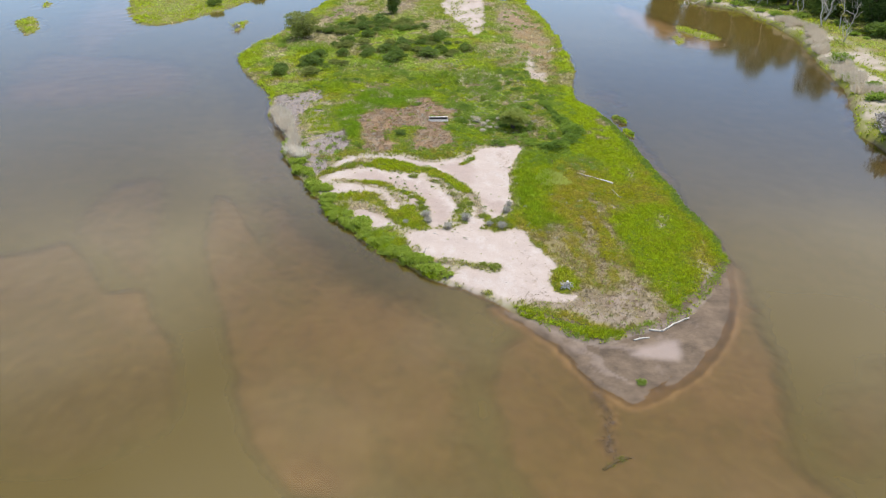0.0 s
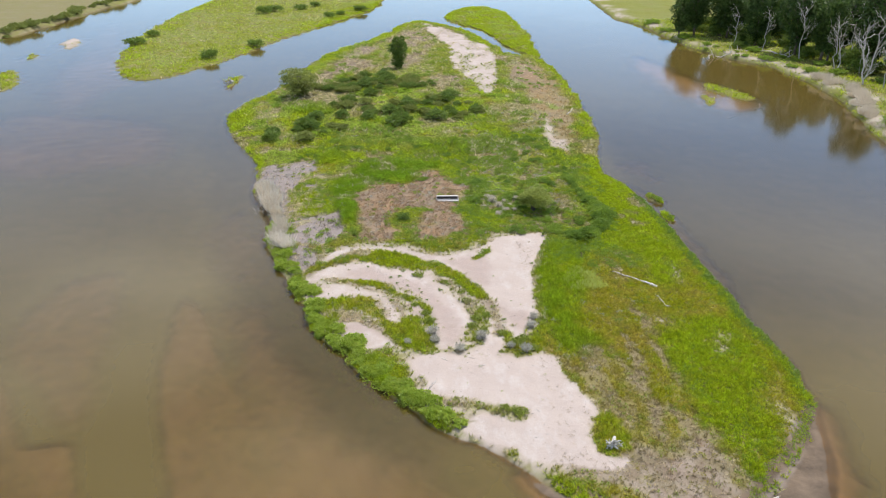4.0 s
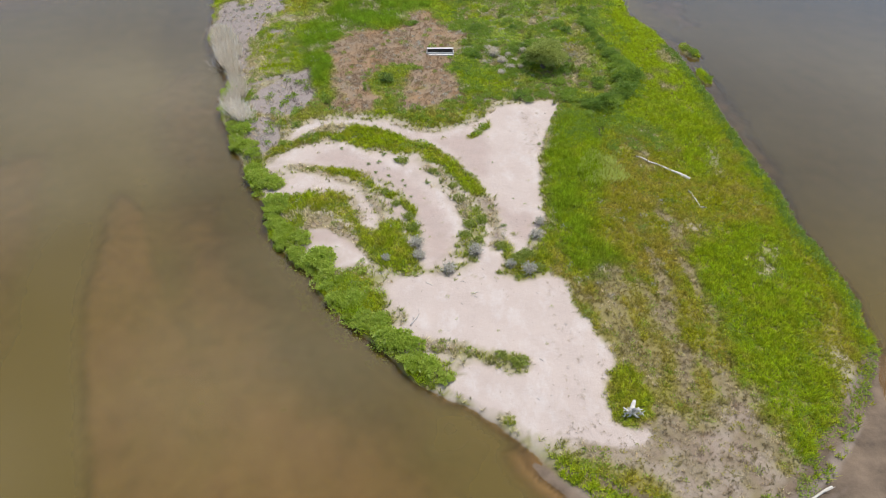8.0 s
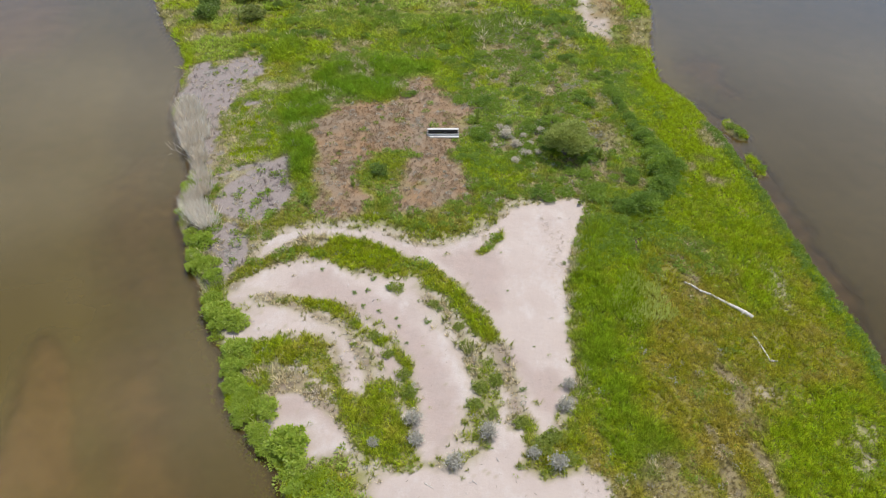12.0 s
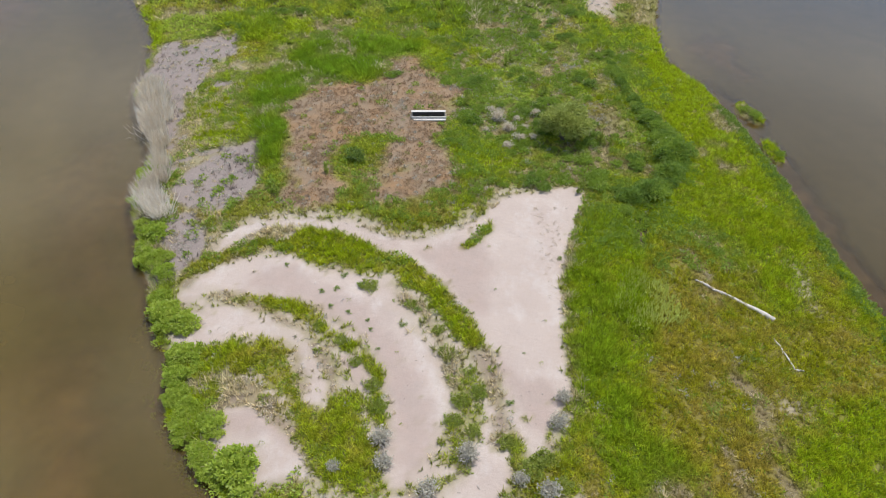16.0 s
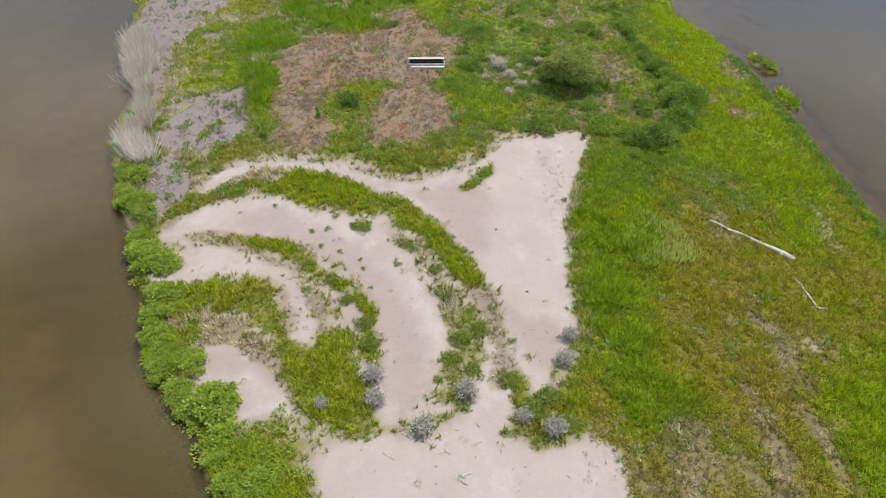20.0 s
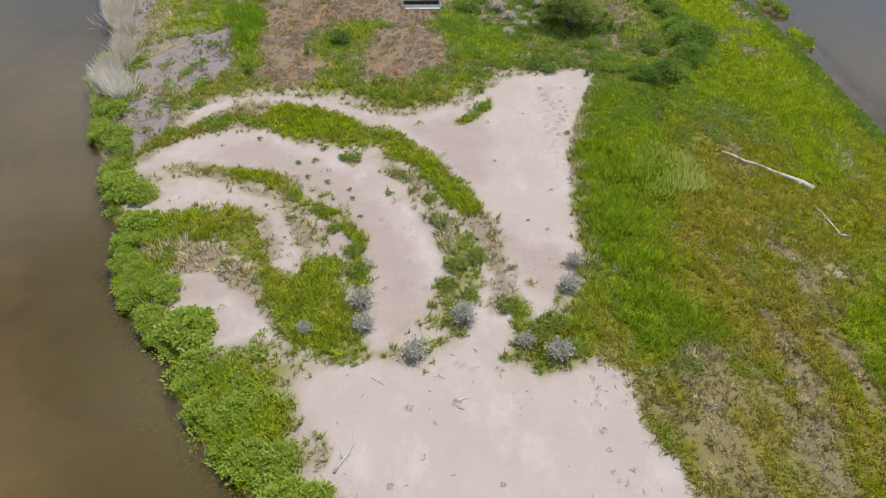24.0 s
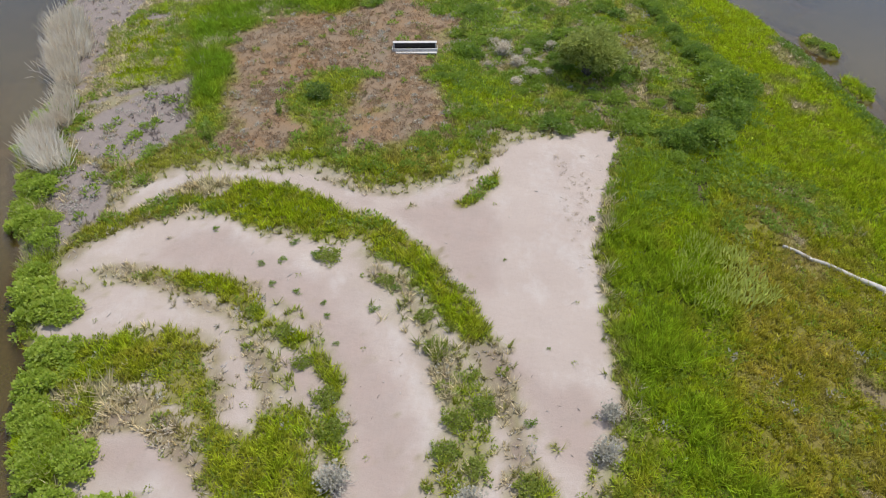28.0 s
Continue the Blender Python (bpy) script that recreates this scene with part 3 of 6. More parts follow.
LUSH_FAN = [(10.4, 107.1), (14.1, 115.8), (17.9, 114.6), (17.0, 104.0), (14.4, 94.3), (16.0, 90.9), (16.0, 87.8), (12.9, 87.0), (11.2, 90.0), (9.7, 95.9)]
LUSH_SHORE = [(33.2, 106.5), (34.3, 97.4), (35.5, 90.5), (35.6, 84.5), (34.2, 85.9), (33.2, 91.3), (32.4, 98.3), (31.3, 104.3)]
BARED = [(29.0, 91.2), (30.9, 91.2), (29.7, 88.4), (27.6, 86.5)]
MOUND_GREEN = [(-6.4, 126.3), (-4.2, 125.0), (-4.3, 121.9), (-4.9, 118.0), (-5.5, 114.3), (-8.2, 114.2), (-7.9, 117.4), (-9.8, 120.2), (-9.3, 124.9)]
DARKHERB2 = [(-18.5, 129.2), (-15.1, 128.7), (-14.9, 124.7), (-15.2, 121.1), (-17.1, 123.1)]
OLIVE_RISE = [(11.4, 151.5), (17.8, 148.3), (19.1, 134.0), (21.0, 126.9), (20.6, 121.6), (17.6, 117.6), (13.9, 119.4), (9.6, 121.3), (8.1, 125.4), (12.6, 127.8), (11.0, 137.7)]
GREY_RISE = [(2.4, 160.3), (8.3, 164.6), (12.3, 153.2), (12.0, 149.8), (6.0, 147.9), (3.1, 152.9)]
PALE_RISE = [(4.8, 132.9), (9.3, 133.0), (9.6, 128.8), (6.5, 128.2), (5.3, 130.5)]
STUMP_GREEN = [(12.7, 74.6), (14.6, 77.2), (15.8, 74.4), (15.7, 72.1), (13.5, 71.0), (12.4, 72.8)]
FLAT_DRIFT = [(-2.2, 79.0), (1.0, 78.3), (4.0, 77.8), (6.3, 77.2)]
FLAT_BAND = [(1.2, 78.3), (4.0, 78.3), (6.8, 77.3), (5.5, 76.2), (4.2, 77.2), (1.2, 77.4)]
DARKHERB = [(-18.4, 128.9), (-16.1, 132.3), (-13.3, 138.0), (-7.3, 138.8), (-5.5, 144.1), (-2.4, 146.9), (-7.3, 149.5), (-14.8, 149.2), (-17.7, 144.0), (-20.1, 138.1)]


def lattice(ix, iy, seed):
    h = (ix.astype(np.int64) * 374761393 + iy.astype(np.int64) * 668265263 + seed * 974634777) & 0xFFFFFFFF
    h = ((h ^ (h >> 13)) * 1274126177) & 0xFFFFFFFF
    return ((h ^ (h >> 16)) & 0xFFFF) / 65535.0


def value_noise(x, y, seed=0):
    ix, iy = np.floor(x), np.floor(y)
    fx, fy = x - ix, y - iy
    fx, fy = fx * fx * (3 - 2 * fx), fy * fy * (3 - 2 * fy)
    a, b = lattice(ix, iy, seed), lattice(ix + 1, iy, seed)
    c, d = lattice(ix, iy + 1, seed), lattice(ix + 1, iy + 1, seed)
    return (a * (1 - fx) + b * fx) * (1 - fy) + (c * (1 - fx) + d * fx) * fy


def fbm(x, y, seed=0, octaves=4):
    """Fractal noise about 0, within -1 and 1."""
    total, amp, norm = 0.0, 1.0, 0.0
    for o in range(octaves):
        total = total + amp * (value_noise(x * 2 ** o, y * 2 ** o, seed + o * 17) * 2 - 1)
        norm += amp
        amp *= 0.55
    return total / norm


def ease(v, a, b):
    t = np.clip((v - a) / (b - a), 0, 1)
    return t * t * (3 - 2 * t)


SMOOTHED = {}


def rounded(points, steps=4):
    """A closed smooth line through the points."""
    key = (tuple(map(tuple, points)), steps)
    if key in SMOOTHED:
        return SMOOTHED[key]
    p = np.array(points, float)
    out = []
    for i in range(len(p)):
        a, b, c, d = p[i - 1], p[i], p[(i + 1) % len(p)], p[(i + 2) % len(p)]
        for k in range(steps):
            t = k / steps
            out.append(0.5 * (2 * b + (c - a) * t + (2 * a - 5 * b + 4 * c - d) * t * t + (3 * b - a - 3 * c + d) * t ** 3))
    SMOOTHED[key] = np.array(out)
    return SMOOTHED[key]


def inside_by(points, x, y, margin=12.0, smooth=True):
    """How far (x, y) lie inside the outline, in metres; minus outside, down to -margin."""
    loop = rounded(points) if smooth else np.array(points, float)
    out = np.full(x.shape, -float(margin))
    lo, hi = loop.min(0) - margin, loop.max(0) + margin
    idx = np.nonzero((x > lo[0]) & (x < hi[0]) & (y > lo[1]) & (y < hi[1]))[0]
    if len(idx) == 0:
        return out
    px, py = x[idx], y[idx]
    best = np.full(px.shape, 1e9)
    odd = np.zeros(px.shape, bool)
    for (ax, ay), (bx, by) in zip(loop, np.roll(loop, -1, 0)):
        dx, dy = bx - ax, by - ay
        t = np.clip(((px - ax) * dx + (py - ay) * dy) / (dx * dx + dy * dy + 1e-9), 0, 1)
        best = np.minimum(best, (px - ax - t * dx) ** 2 + (py - ay - t * dy) ** 2)
        if dy:
            odd ^= ((ay > py) != (by > py)) & (px < dx * (py - ay) / dy + ax)
    best = np.sqrt(best)
    out[idx] = np.maximum(np.where(odd, best, -best), -margin)
    return out


def band(points, x, y):
    """The distance from (x, y) to an open line, in metres."""
    best = np.full(x.shape, 1e6)
    lo, hi = np.min(points, 0) - 8, np.max(points, 0) + 8
    idx = np.nonzero((x > lo[0]) & (x < hi[0]) & (y > lo[1]) & (y < hi[1]))[0]
    if len(idx) == 0:
        return np.full(x.shape, 8.0)
    px, py, d2 = x[idx], y[idx], best[idx]
    for (ax, ay), (bx, by) in zip(points, points[1:]):
        dx, dy = bx - ax, by - ay
        t = np.clip(((px - ax) * dx + (py - ay) * dy) / (dx * dx + dy * dy + 1e-9), 0, 1)
        d2 = np.minimum(d2, (px - ax - t * dx) ** 2 + (py - ay - t * dy) ** 2)
    best[idx] = d2
    return np.minimum(np.sqrt(best), 8.0)


def fields(x, y):
    """The lie of the land at (x, y): height and the zones."""
    far = ease(y, 140, 260)
    wob = 0.35 + 1.6 * far
    wx = x + wob * fbm(x * 0.55 / (1 + far), y * 0.55 / (1 + far), 3)
    wy = y + wob * fbm(x * 0.55 / (1 + far), y * 0.55 / (1 + far), 9)
    near = lambda pts, margin=6.0: inside_by(pts, wx, wy, margin)
    f = {}
    island = near(ISLAND, 14)
    banks = np.maximum(inside_by(EAST_BANK, x + 1.2 * fbm(x * 0.12, y * 0.12, 3), y + 1.2 * fbm(x * 0.12, y * 0.12, 9), 30, False), inside_by(NORTH_BANK, wx, wy, 30, False))
    land = np.maximum(island, banks)
    for pts in (SPIT, ISLANDB):
        land = np.maximum(land, near(pts, 10))
    for pts in (ISLETR, ISLETR2, ISLETL, ISLETL2, ISLETL3, SNAGI, EISL1, EISL2):
        land = np.maximum(land, near(pts, 8))
    mud_in = near(MUD, 8)
    sand = np.zeros_like(x)
    for pts in (FAN, CRESCENT, HORN, CHIP, OVAL, LOBE, FLAT):
        sand = np.maximum(sand, ease(near(pts) + 0.25 * fbm(x * 1.7, y * 1.7, 21), -0.25, 0.35))
    for pts in (NSAND, NSAND2, ISLETL3):
        sand = np.maximum(sand, (0.7 + 0.3 * ease(fbm(x * 0.3, y * 0.2, 20), -0.2, 0.2)) * ease(near(pts) + 1.0 * fbm(x * 0.4, y * 0.4, 22), -0.8, 1.0))
    for pts in (BAREA, BAREB, BAREC, BARED):
        sand = np.maximum(sand, 0.5 * ease(near(pts) + 0.8 * fbm(x * 1.1, y * 1.1, 23), -1.0, 1.2))
    # pale strip of sand along the banks
    shore_e = ease(banks, 0.5, 2) * (1 - ease(banks + 5 * fbm(x * 0.05, y * 0.05, 5) - 9 * (1 - ease(y, 170, 215)), 3, 8)) * ease(x, 0, 10)
    sand = np.maximum(sand, 0.8 * shore_e * ease(fbm(x * 0.14, y * 0.14, 6), -0.25, 0.3))
    dirt = ease(near(DIRT) + 1.3 * fbm(x * 0.6, y * 0.6, 28), -1.2, 1.2)
    beach = (1 - ease(island, 0.3, 1.1)) * ease(island, -0.1, 0.2) * (1 - ease(y, 70, 74)) * ease(x, 4, 8)
    sand = np.maximum(sand, np.maximum(0.3 * dirt * ease(fbm(x * 0.8, y * 0.8, 29), -0.3, 0.3), 0.3 * beach))
    sand = sand * (1 - ease(near(BANKGREEN), -0.3, 0.2))
    swirl = np.zeros_like(x)
    for pts in (FAN, CRESCENT, HORN, CHIP, OVAL, FLAT):
        swirl = np.maximum(swirl, ease(near(pts), -2.0, 0.3))
    patchy = ease(fbm(x * 1.0, y * 1.0, 24), -0.6, 0.05) * ease(fbm(x * 0.25 + 7, y * 0.25, 25), -0.9, -0.4)
    sand = np.maximum(sand, 0.88 * swirl * patchy * (x < 10))
    weeds = ease(fbm(x * 1.5, y * 1.5, 26), 0.3, 0.5) * ease(fbm(x * 0.3, y * 0.3, 27), 0.0, 0.3)
    sand = sand * (1 - 0.7 * weeds * (1 - ease(sand * 0 + np.maximum(near(FAN), near(FLAT)), 1.0, 2.5)))
    sand = sand * (1 - ease(near(NOTCH), -0.3, 0.3))
    bar_line = band(FLAT_DRIFT, wx, wy)
    sand = np.maximum(sand, 0.8 * ease(1.2 - bar_line, -0.2, 0.3))
    hull = ease(near(SWIRL) + 0.6 * fbm(x * 0.8, y * 0.8, 34), -0.6, 0.5)
    sand = np.maximum(sand, hull * (0.5 + 0.42 * ease(fbm(x * 1.1, y * 1.1, 35), -0.35, 0.2)))
    torn = 0.45 * fbm(x * 1.3, y * 1.3, 36) + 0.25 * fbm(x * 3.1, y * 3.1, 37)
    green_in, drift_in, straw_in = [np.zeros_like(x) for _ in range(3)]
    for pts, much in ((GREEN_ARC, 1), (GREEN_TOP, 1), (GREEN_EAST, 0.5), (GREEN_GAP, 0.6), (GREEN_MID, 0.9), (GREEN_DOTS, 0.6), (STUMP_GREEN, 1), (FLAT_BAND, 0.35)):
        green_in = np.maximum(green_in, much * ease(near(pts) + 1.7 * torn, -0.3, 0.4))
    green_in = np.maximum(green_in, 0.8 * ease(0.6 - band(GREEN_WEST, wx, wy) + torn, -0.25, 0.3))
    for pts, half in ((LITTER_IN, 0.8), (LITTER_IN2, 0.6), (LITTER_EAST, 0.9), (LITTER_EAST2, 0.7), (LITTER_LOW, 0.7), (LITTER_TOP, 0.5), (FLAT_DRIFT, 0.7)):
        drift_in = np.maximum(drift_in, ease(half - band(pts, wx, wy) + 1.2 * torn, -0.4, 0.5))
    for pts, half in ((STRAW_A, 0.9), (STRAW_B, 0.6), (STRAW_C, 1.0), (STRAW_D, 0.8)):
        straw_in = np.maximum(straw_in, ease(half - band(pts, wx, wy) + 1.5 * torn, -0.3, 0.6))
    fan_edge = np.abs(near(FAN) + 0.3 * fbm(x * 0.9, y * 0.9, 39))
    drift_in = np.maximum(drift_in, 0.55 * ease(0.45 - fan_edge, 0, 0.3) * ease(fbm(x * 0.4, y * 0.4, 40), -0.3, 0.1))
    core = np.zeros_like(x)
    for pts in (FAN, CRESCENT, HORN, CHIP, OVAL):
        core = np.maximum(core, ease(near(pts) + 0.3 * torn, -0.25, 0.3))
    shore_green = ease(near(GREEN_SHORE) + 0.8 * torn, -0.3, 0.5) * (1 - core)
    sand = sand * (1 - 0.93 * shore_green * ease(fbm(x * 0.5 + 5, y * 0.5, 38), -0.75, -0.25))
    green_in, drift_in, straw_in = green_in * (1 - 0.92 * core), drift_in * (1 - 0.85 * core), straw_in * (1 - 0.9 * core)
    drift_in = np.maximum(drift_in, 0.95 * ease(near(DRIFT_BED) + 1.0 * torn, -0.3, 0.5)) * (1 - green_in)
    sand = sand * (1 - 0.75 * drift_in) * (1 - 0.5 * straw_in) * (1 - green_in)
    brown = ease(near(MOUND) + 1.3 * fbm(x * 0.5, y * 0.5, 31), -0.6, 1.2) * (1 - 0.85 * ease(near(MOUND_GREEN) + 1.6 * fbm(x * 0.5, y * 0.5, 32), -0.5, 1.0))
    brown = np.maximum(brown * (0.55 + 0.45 * ease(fbm(x * 0.33, y * 0.33, 30), -0.7, -0.3)), 0.85 * ease(near(EFLAT, 10) + 3 * fbm(x * 0.2, y * 0.2, 33), -1.5, 3))
    grey = np.zeros_like(x)
    for pts in (GREYA, GREYB, GREYC, GREYD):
        grey = np.maximum(grey, ease(near(pts) + 0.8 * fbm(x * 0.8, y * 0.8, 41), -0.5, 0.4))
    sand = sand * (1 - 0.92 * grey)
    strip = ease(near([(-21, 104), (-24, 110), (-28, 119), (-31, 130), (-36, 146), (-25, 149), (-20, 128), (-17, 112)]), -1, 1)
    grey = np.maximum(grey, strip * ease(fbm(x * 0.45, y * 0.45, 42), 0.0, 0.3))
    sand = np.maximum(sand, 0.3 * strip * (1 - grey) * ease(fbm(x * 0.6 + 3, y * 0.6, 43), -0.05, 0.25))
    patch_w = ease(near(GREY_GREEN) + 0.8 * fbm(x * 0.7, y * 0.7, 44), -0.4, 0.6)
    grey, sand = grey * (1 - patch_w), sand * (1 - patch_w)
    # the meadow dries out in long streaks that follow the old current
    streak = fbm((x + 0.16 * y) * 0.75, y * 0.16, 50) + 0.5 * fbm(x * 1.4, y * 1.1, 51)
    pale = dirt.copy()
    for pts, much, cut in ((DRY_VEIL, 0.7, -0.25), (DRY_STREAK, 0.95, -0.4), (DRY_SPECKLE, 0.85, 0.0), (DRY_NORTH, 0.6, 0.0)):
        pale = np.maximum(pale, much * ease(near(pts) + 1.2 * fbm(x * 0.5, y * 0.4, 57), -1.0, 1.0) * ease(streak, cut - 0.25, cut + 0.25))
    pale = np.maximum(pale, 0.75 * ease(near(PALE_RISE) + 1.5 * fbm(x * 0.5, y * 0.5, 58), -1, 1))
    pale = np.maximum(pale, 0.7 * ease(near(GREY_RISE) + 2 * fbm(x * 0.4, y * 0.4, 59), -1.5, 1.5))
    pale = np.maximum(pale, 0.75 * ease(fbm(x * 0.22 + 4, y * 0.26, 52), 0.08, 0.34) * ease(y, 112, 120) * (1 - 0.5 * far))
    plain = inside_by(ISLANDB, wx, wy, 10)
    pale = np.maximum(pale, 0.25 * ease(plain + 8 * fbm(x * 0.05, y * 0.05, 54), 4, 14))
    pale = np.maximum(pale, 0.8 * ease(-x, 150, 160))
    north = ease(y, 150, 185) * ease(island, 3, 9)
    pale = np.maximum(pale, north * (0.75 * ease(fbm(x * 0.1 + 9, y * 0.05, 55), -0.1, 0.25) + 0.35 * ease(y, 205, 235)))
    pale = np.maximum(pale, 0.85 * swirl * (x < 11) * ease(fbm(x * 0.55 + 2, y * 0.55, 56), -0.05, 0.25))
    edge = np.zeros_like(x)
    for pts in (FLAT, FAN, CRESCENT):
        edge = np.maximum(edge, ease(near(pts), -1.3, 0.2))
    pale = np.maximum(pale, 0.5 * edge * ease(fbm(x * 0.6, y * 0.6, 53), -0.1, 0.4))
    lush = ease(near(BANKGREEN), -0.4, 0.3)
    for pts in (LUSH_EAST, LUSH_FAN, LUSH_SHORE):
        lush = np.maximum(lush, ease(near(pts, 8) + 1.5 * fbm(x * 0.4, y * 0.4, 61), -1.6, 1.2))
    meadow = ease(x, 9, 14) * (1 - ease(y, 116, 124))
    lush = np.maximum(lush, (0.9 - 0.75 * meadow) * ease(fbm(x * 0.12, y * 0.09, 62) + 0.2 * fbm(x * 0.9, y * 0.9, 63), -0.15, 0.15))
    lush = np.maximum(np.maximum(lush, patch_w), np.maximum(0.65 * green_in, 0.7 * shore_green))
    pale = np.maximum(pale, drift_in) * (1 - green_in) * (1 - patch_w)
    rise = ease(near(OLIVE_RISE) + 1.5 * fbm(x * 0.4, y * 0.4, 64), -1.5, 1.5)
    lush = lush * (1 - 0.75 * rise * ease(fbm(x * 0.35, y * 0.35, 66), -0.35, 0.1)) * (1 - 0.8 * pale * meadow)
    thin = ease(near([(1.5, 113.5), (2.5, 136), (1.0, 150), (3.5, 166), (17, 160), (18.5, 140), (20, 126), (15, 119.5), (10, 119), (5, 116)], 8) + 2 * fbm(x * 0.3, y * 0.3, 67), -1.5, 1.5)
    pale = np.maximum(pale, 0.8 * thin * ease(fbm(x * 0.38 + 2, y * 0.38, 68) + 0.3 * fbm(x * 1.3, y * 1.3, 69), -0.02, 0.28))
    pale = np.maximum(pale, 0.45 * rise * ease(fbm(x * 0.45, y * 0.4, 65), -0.1, 0.3))
    strand = ease(near(BANKGREEN), -0.3, 0.3)
    lush, pale, green_in = np.maximum(lush, strand), pale * (1 - 0.8 * strand), np.maximum(green_in, strand)
    lush = np.maximum(lush, (1 - ease(land, 0.6, 2.6 + 3 * far)) * ease(land, 0, 0.3))
    wet = near([(17, 113), (22, 113), (27, 103), (31, 115), (29, 140), (24, 150), (22, 130)], 8)
    lush = np.maximum(lush, ease(wet, -3, 1))
    dark = ease(np.maximum(near(DARKHERB), near(DARKHERB2)) + 1.2 * fbm(x * 0.5, y * 0.5, 71), -0.6, 0.8) * (0.45 + 0.55 * ease(fbm(x * 0.7, y * 0.7, 70), -0.3, 0.2))
    dark = np.maximum(dark, 0.7 * ease(fbm(x * 0.17, y * 0.2, 72), 0.22, 0.4) * ease(y, 140, 160) * ease(island, 2, 6))
    dark = np.maximum(dark, 0.5 * ease(near(LUSH_FAN) + 1.2 * fbm(x * 0.5, y * 0.5, 76), -0.8, 0.8) * ease(fbm(x * 0.9, y * 0.9, 77), -0.3, 0.2))
    rim = (1 - ease(island, 1.6, 3.2)) * ease(island, 0.2, 0.6) * ease(-x, -6, 6) * (1 - ease(y, 112, 124))
    dark = np.maximum(dark, 0.55 * rim * ease(fbm(x * 0.4, y * 0.4, 73), -0.35, 0.1))
    muddy = np.maximum(ease(mud_in, -0.6, 0.4) * (1 - strand), 1 - ease(land, -0.1, 0.35))
    damp = ease(-land, 0.0, 0.3)
    for pts in (DAMP_CRESCENT, DAMP_FAN, DAMP_LOW, DAMP_OVAL, CHIP):
        damp = np.maximum(damp, ease(near(pts) + 1.0 * fbm(x * 0.5, y * 0.5, 74) + 0.4 * fbm(x * 2, y * 2, 75), -0.6, 0.9))
    # height
    z = 0.28 * ease(land, -0.2, 0.9) + 0.3 * ease(land, 0.3, 5) + 0.04 * fbm(x * 0.4, y * 0.4, 81)
    z = z + 0.75 * ease(near(MOUND, 14), -8, 4) + 0.5 * ease(y, 118, 160) * ease(island, 2, 12)
    z = z + 0.10 * fbm(x * 0.16, y * 0.16, 82) * ease(land, 0.5, 4) + sand * 0.07 * fbm(x * 0.5, y * 0.5, 83)
    z = z + (0.7 + 0.6 * fbm(x * 0.03, y * 0.03, 84)) * ease(banks, 0.1, 1.6)
    pit = inside_by([(16.6, 110.5), (17.8, 111), (19.2, 115.5), (18, 116)], wx, wy, 4)
    z = z - 0.55 * ease(pit, -1.2, 0.5)
    muddy = np.maximum(muddy, ease(pit, -0.3, 0.4))
    # river bed
    depth = 0.05 + 1.15 * ease(-land, 0.0, 1.0) + 0.25 * fbm(x * 0.05, y * 0.05, 91)
    bar = np.zeros_like(x)
    rag = 0.9 * fbm(x * 0.3, y * 0.3, 92, 3) + 0.35 * fbm(x * 0.8, y * 0.8, 93, 1)
    patchy_bed = 0.5 + 0.5 * fbm(x * 0.12, y * 0.09, 90)
    for pts, top, lo, hi, torn in ((SOUTHBAR, 0.97, -1.8, 1.4, 0.9), (MIDBAR, 0.95, -0.5, 1.4, 0.35), ([(u + 6, v + 1) for u, v in MIDBAR], 0.85, -4, 5, 3), (WESTBAR, 0.94, -0.5, 1.2, 0.3), (WESTPINK, 0.99, -0.4, 0.8, 0.8), (SOUTH_RIDGE, 0.99, -1.2, 1.0, 1.0),
                                   (WESTTOP, 0.74, -0.8, 2.6, 0.8), (NWBAR_CLOUD, 0.85, -5, 5, 3), (EBAR, 0.86, -5, 5, 2), (SHALLOWS, 0.9, -6, 6, 3), (EAST_DARK, 0.9, -1, 1, 1),
                                   (WSHOAL, 0.66, -4, 4, 4), (WSHOAL2, 0.66, -3, 4, 3), (ESHOAL, 0.8, -2, 2, 2), (SESHOAL, 0.7, -2, 3, 2)):
        if pts is WESTBAR:
            lo = lo - 5 * (1 - ease(y + 0.3 * x, 34, 50))
        inner = ease(inside_by(pts, wx, wy, 8) + torn * rag, lo, hi)
        if pts is MIDBAR:
            west_edge = band(MID_EDGE, wx, wy)
            inner = ease(inside_by(pts, wx, wy, 8) + torn * rag, lo, hi + 2 * ease(west_edge, 2, 7))
            inner = inner * (1 - 0.06 * ease(west_edge, 0.5, 6)) * (0.86 + 0.16 * patchy_bed)
        if pts is WESTBAR:
            inner = inner * (0.86 + 0.14 * patchy_bed) * (0.75 + 0.25 * ease(y + 0.5 * x, 36, 56))
        bar = np.maximum(bar, np.minimum(top * inner, 0.98))
    ripple = fbm((x + 0.5 * y) * 0.55 + 1.2 * fbm(x * 0.2, y * 0.2, 96), (y - 0.5 * x) * 0.3 + 1.0 * fbm(x * 0.15, y * 0.15, 94), 95, 2)
    depth = np.maximum(depth * (1 - bar), 0.06) + bar * (0.27 + 0.2 * ripple + 0.2 * fbm(x * 0.12, y * 0.09, 97))
    shelf = ease(inside_by(EBAR, wx, wy, 8) + 3 * fbm(x * 0.15, y * 0.06, 85), -2.5, 2.5)
    depth = depth * (1 - 0.75 * shelf)
    bed = ease(-land, 0.3, 1.2) * (1 - ease(near(EAST_DARK), -3.5, -1.5)) * (1 - 0.6 * ease(inside_by(ESHOAL, wx, wy, 8) + 3 * fbm(x * 0.5, y * 0.5, 89), 0, 2))
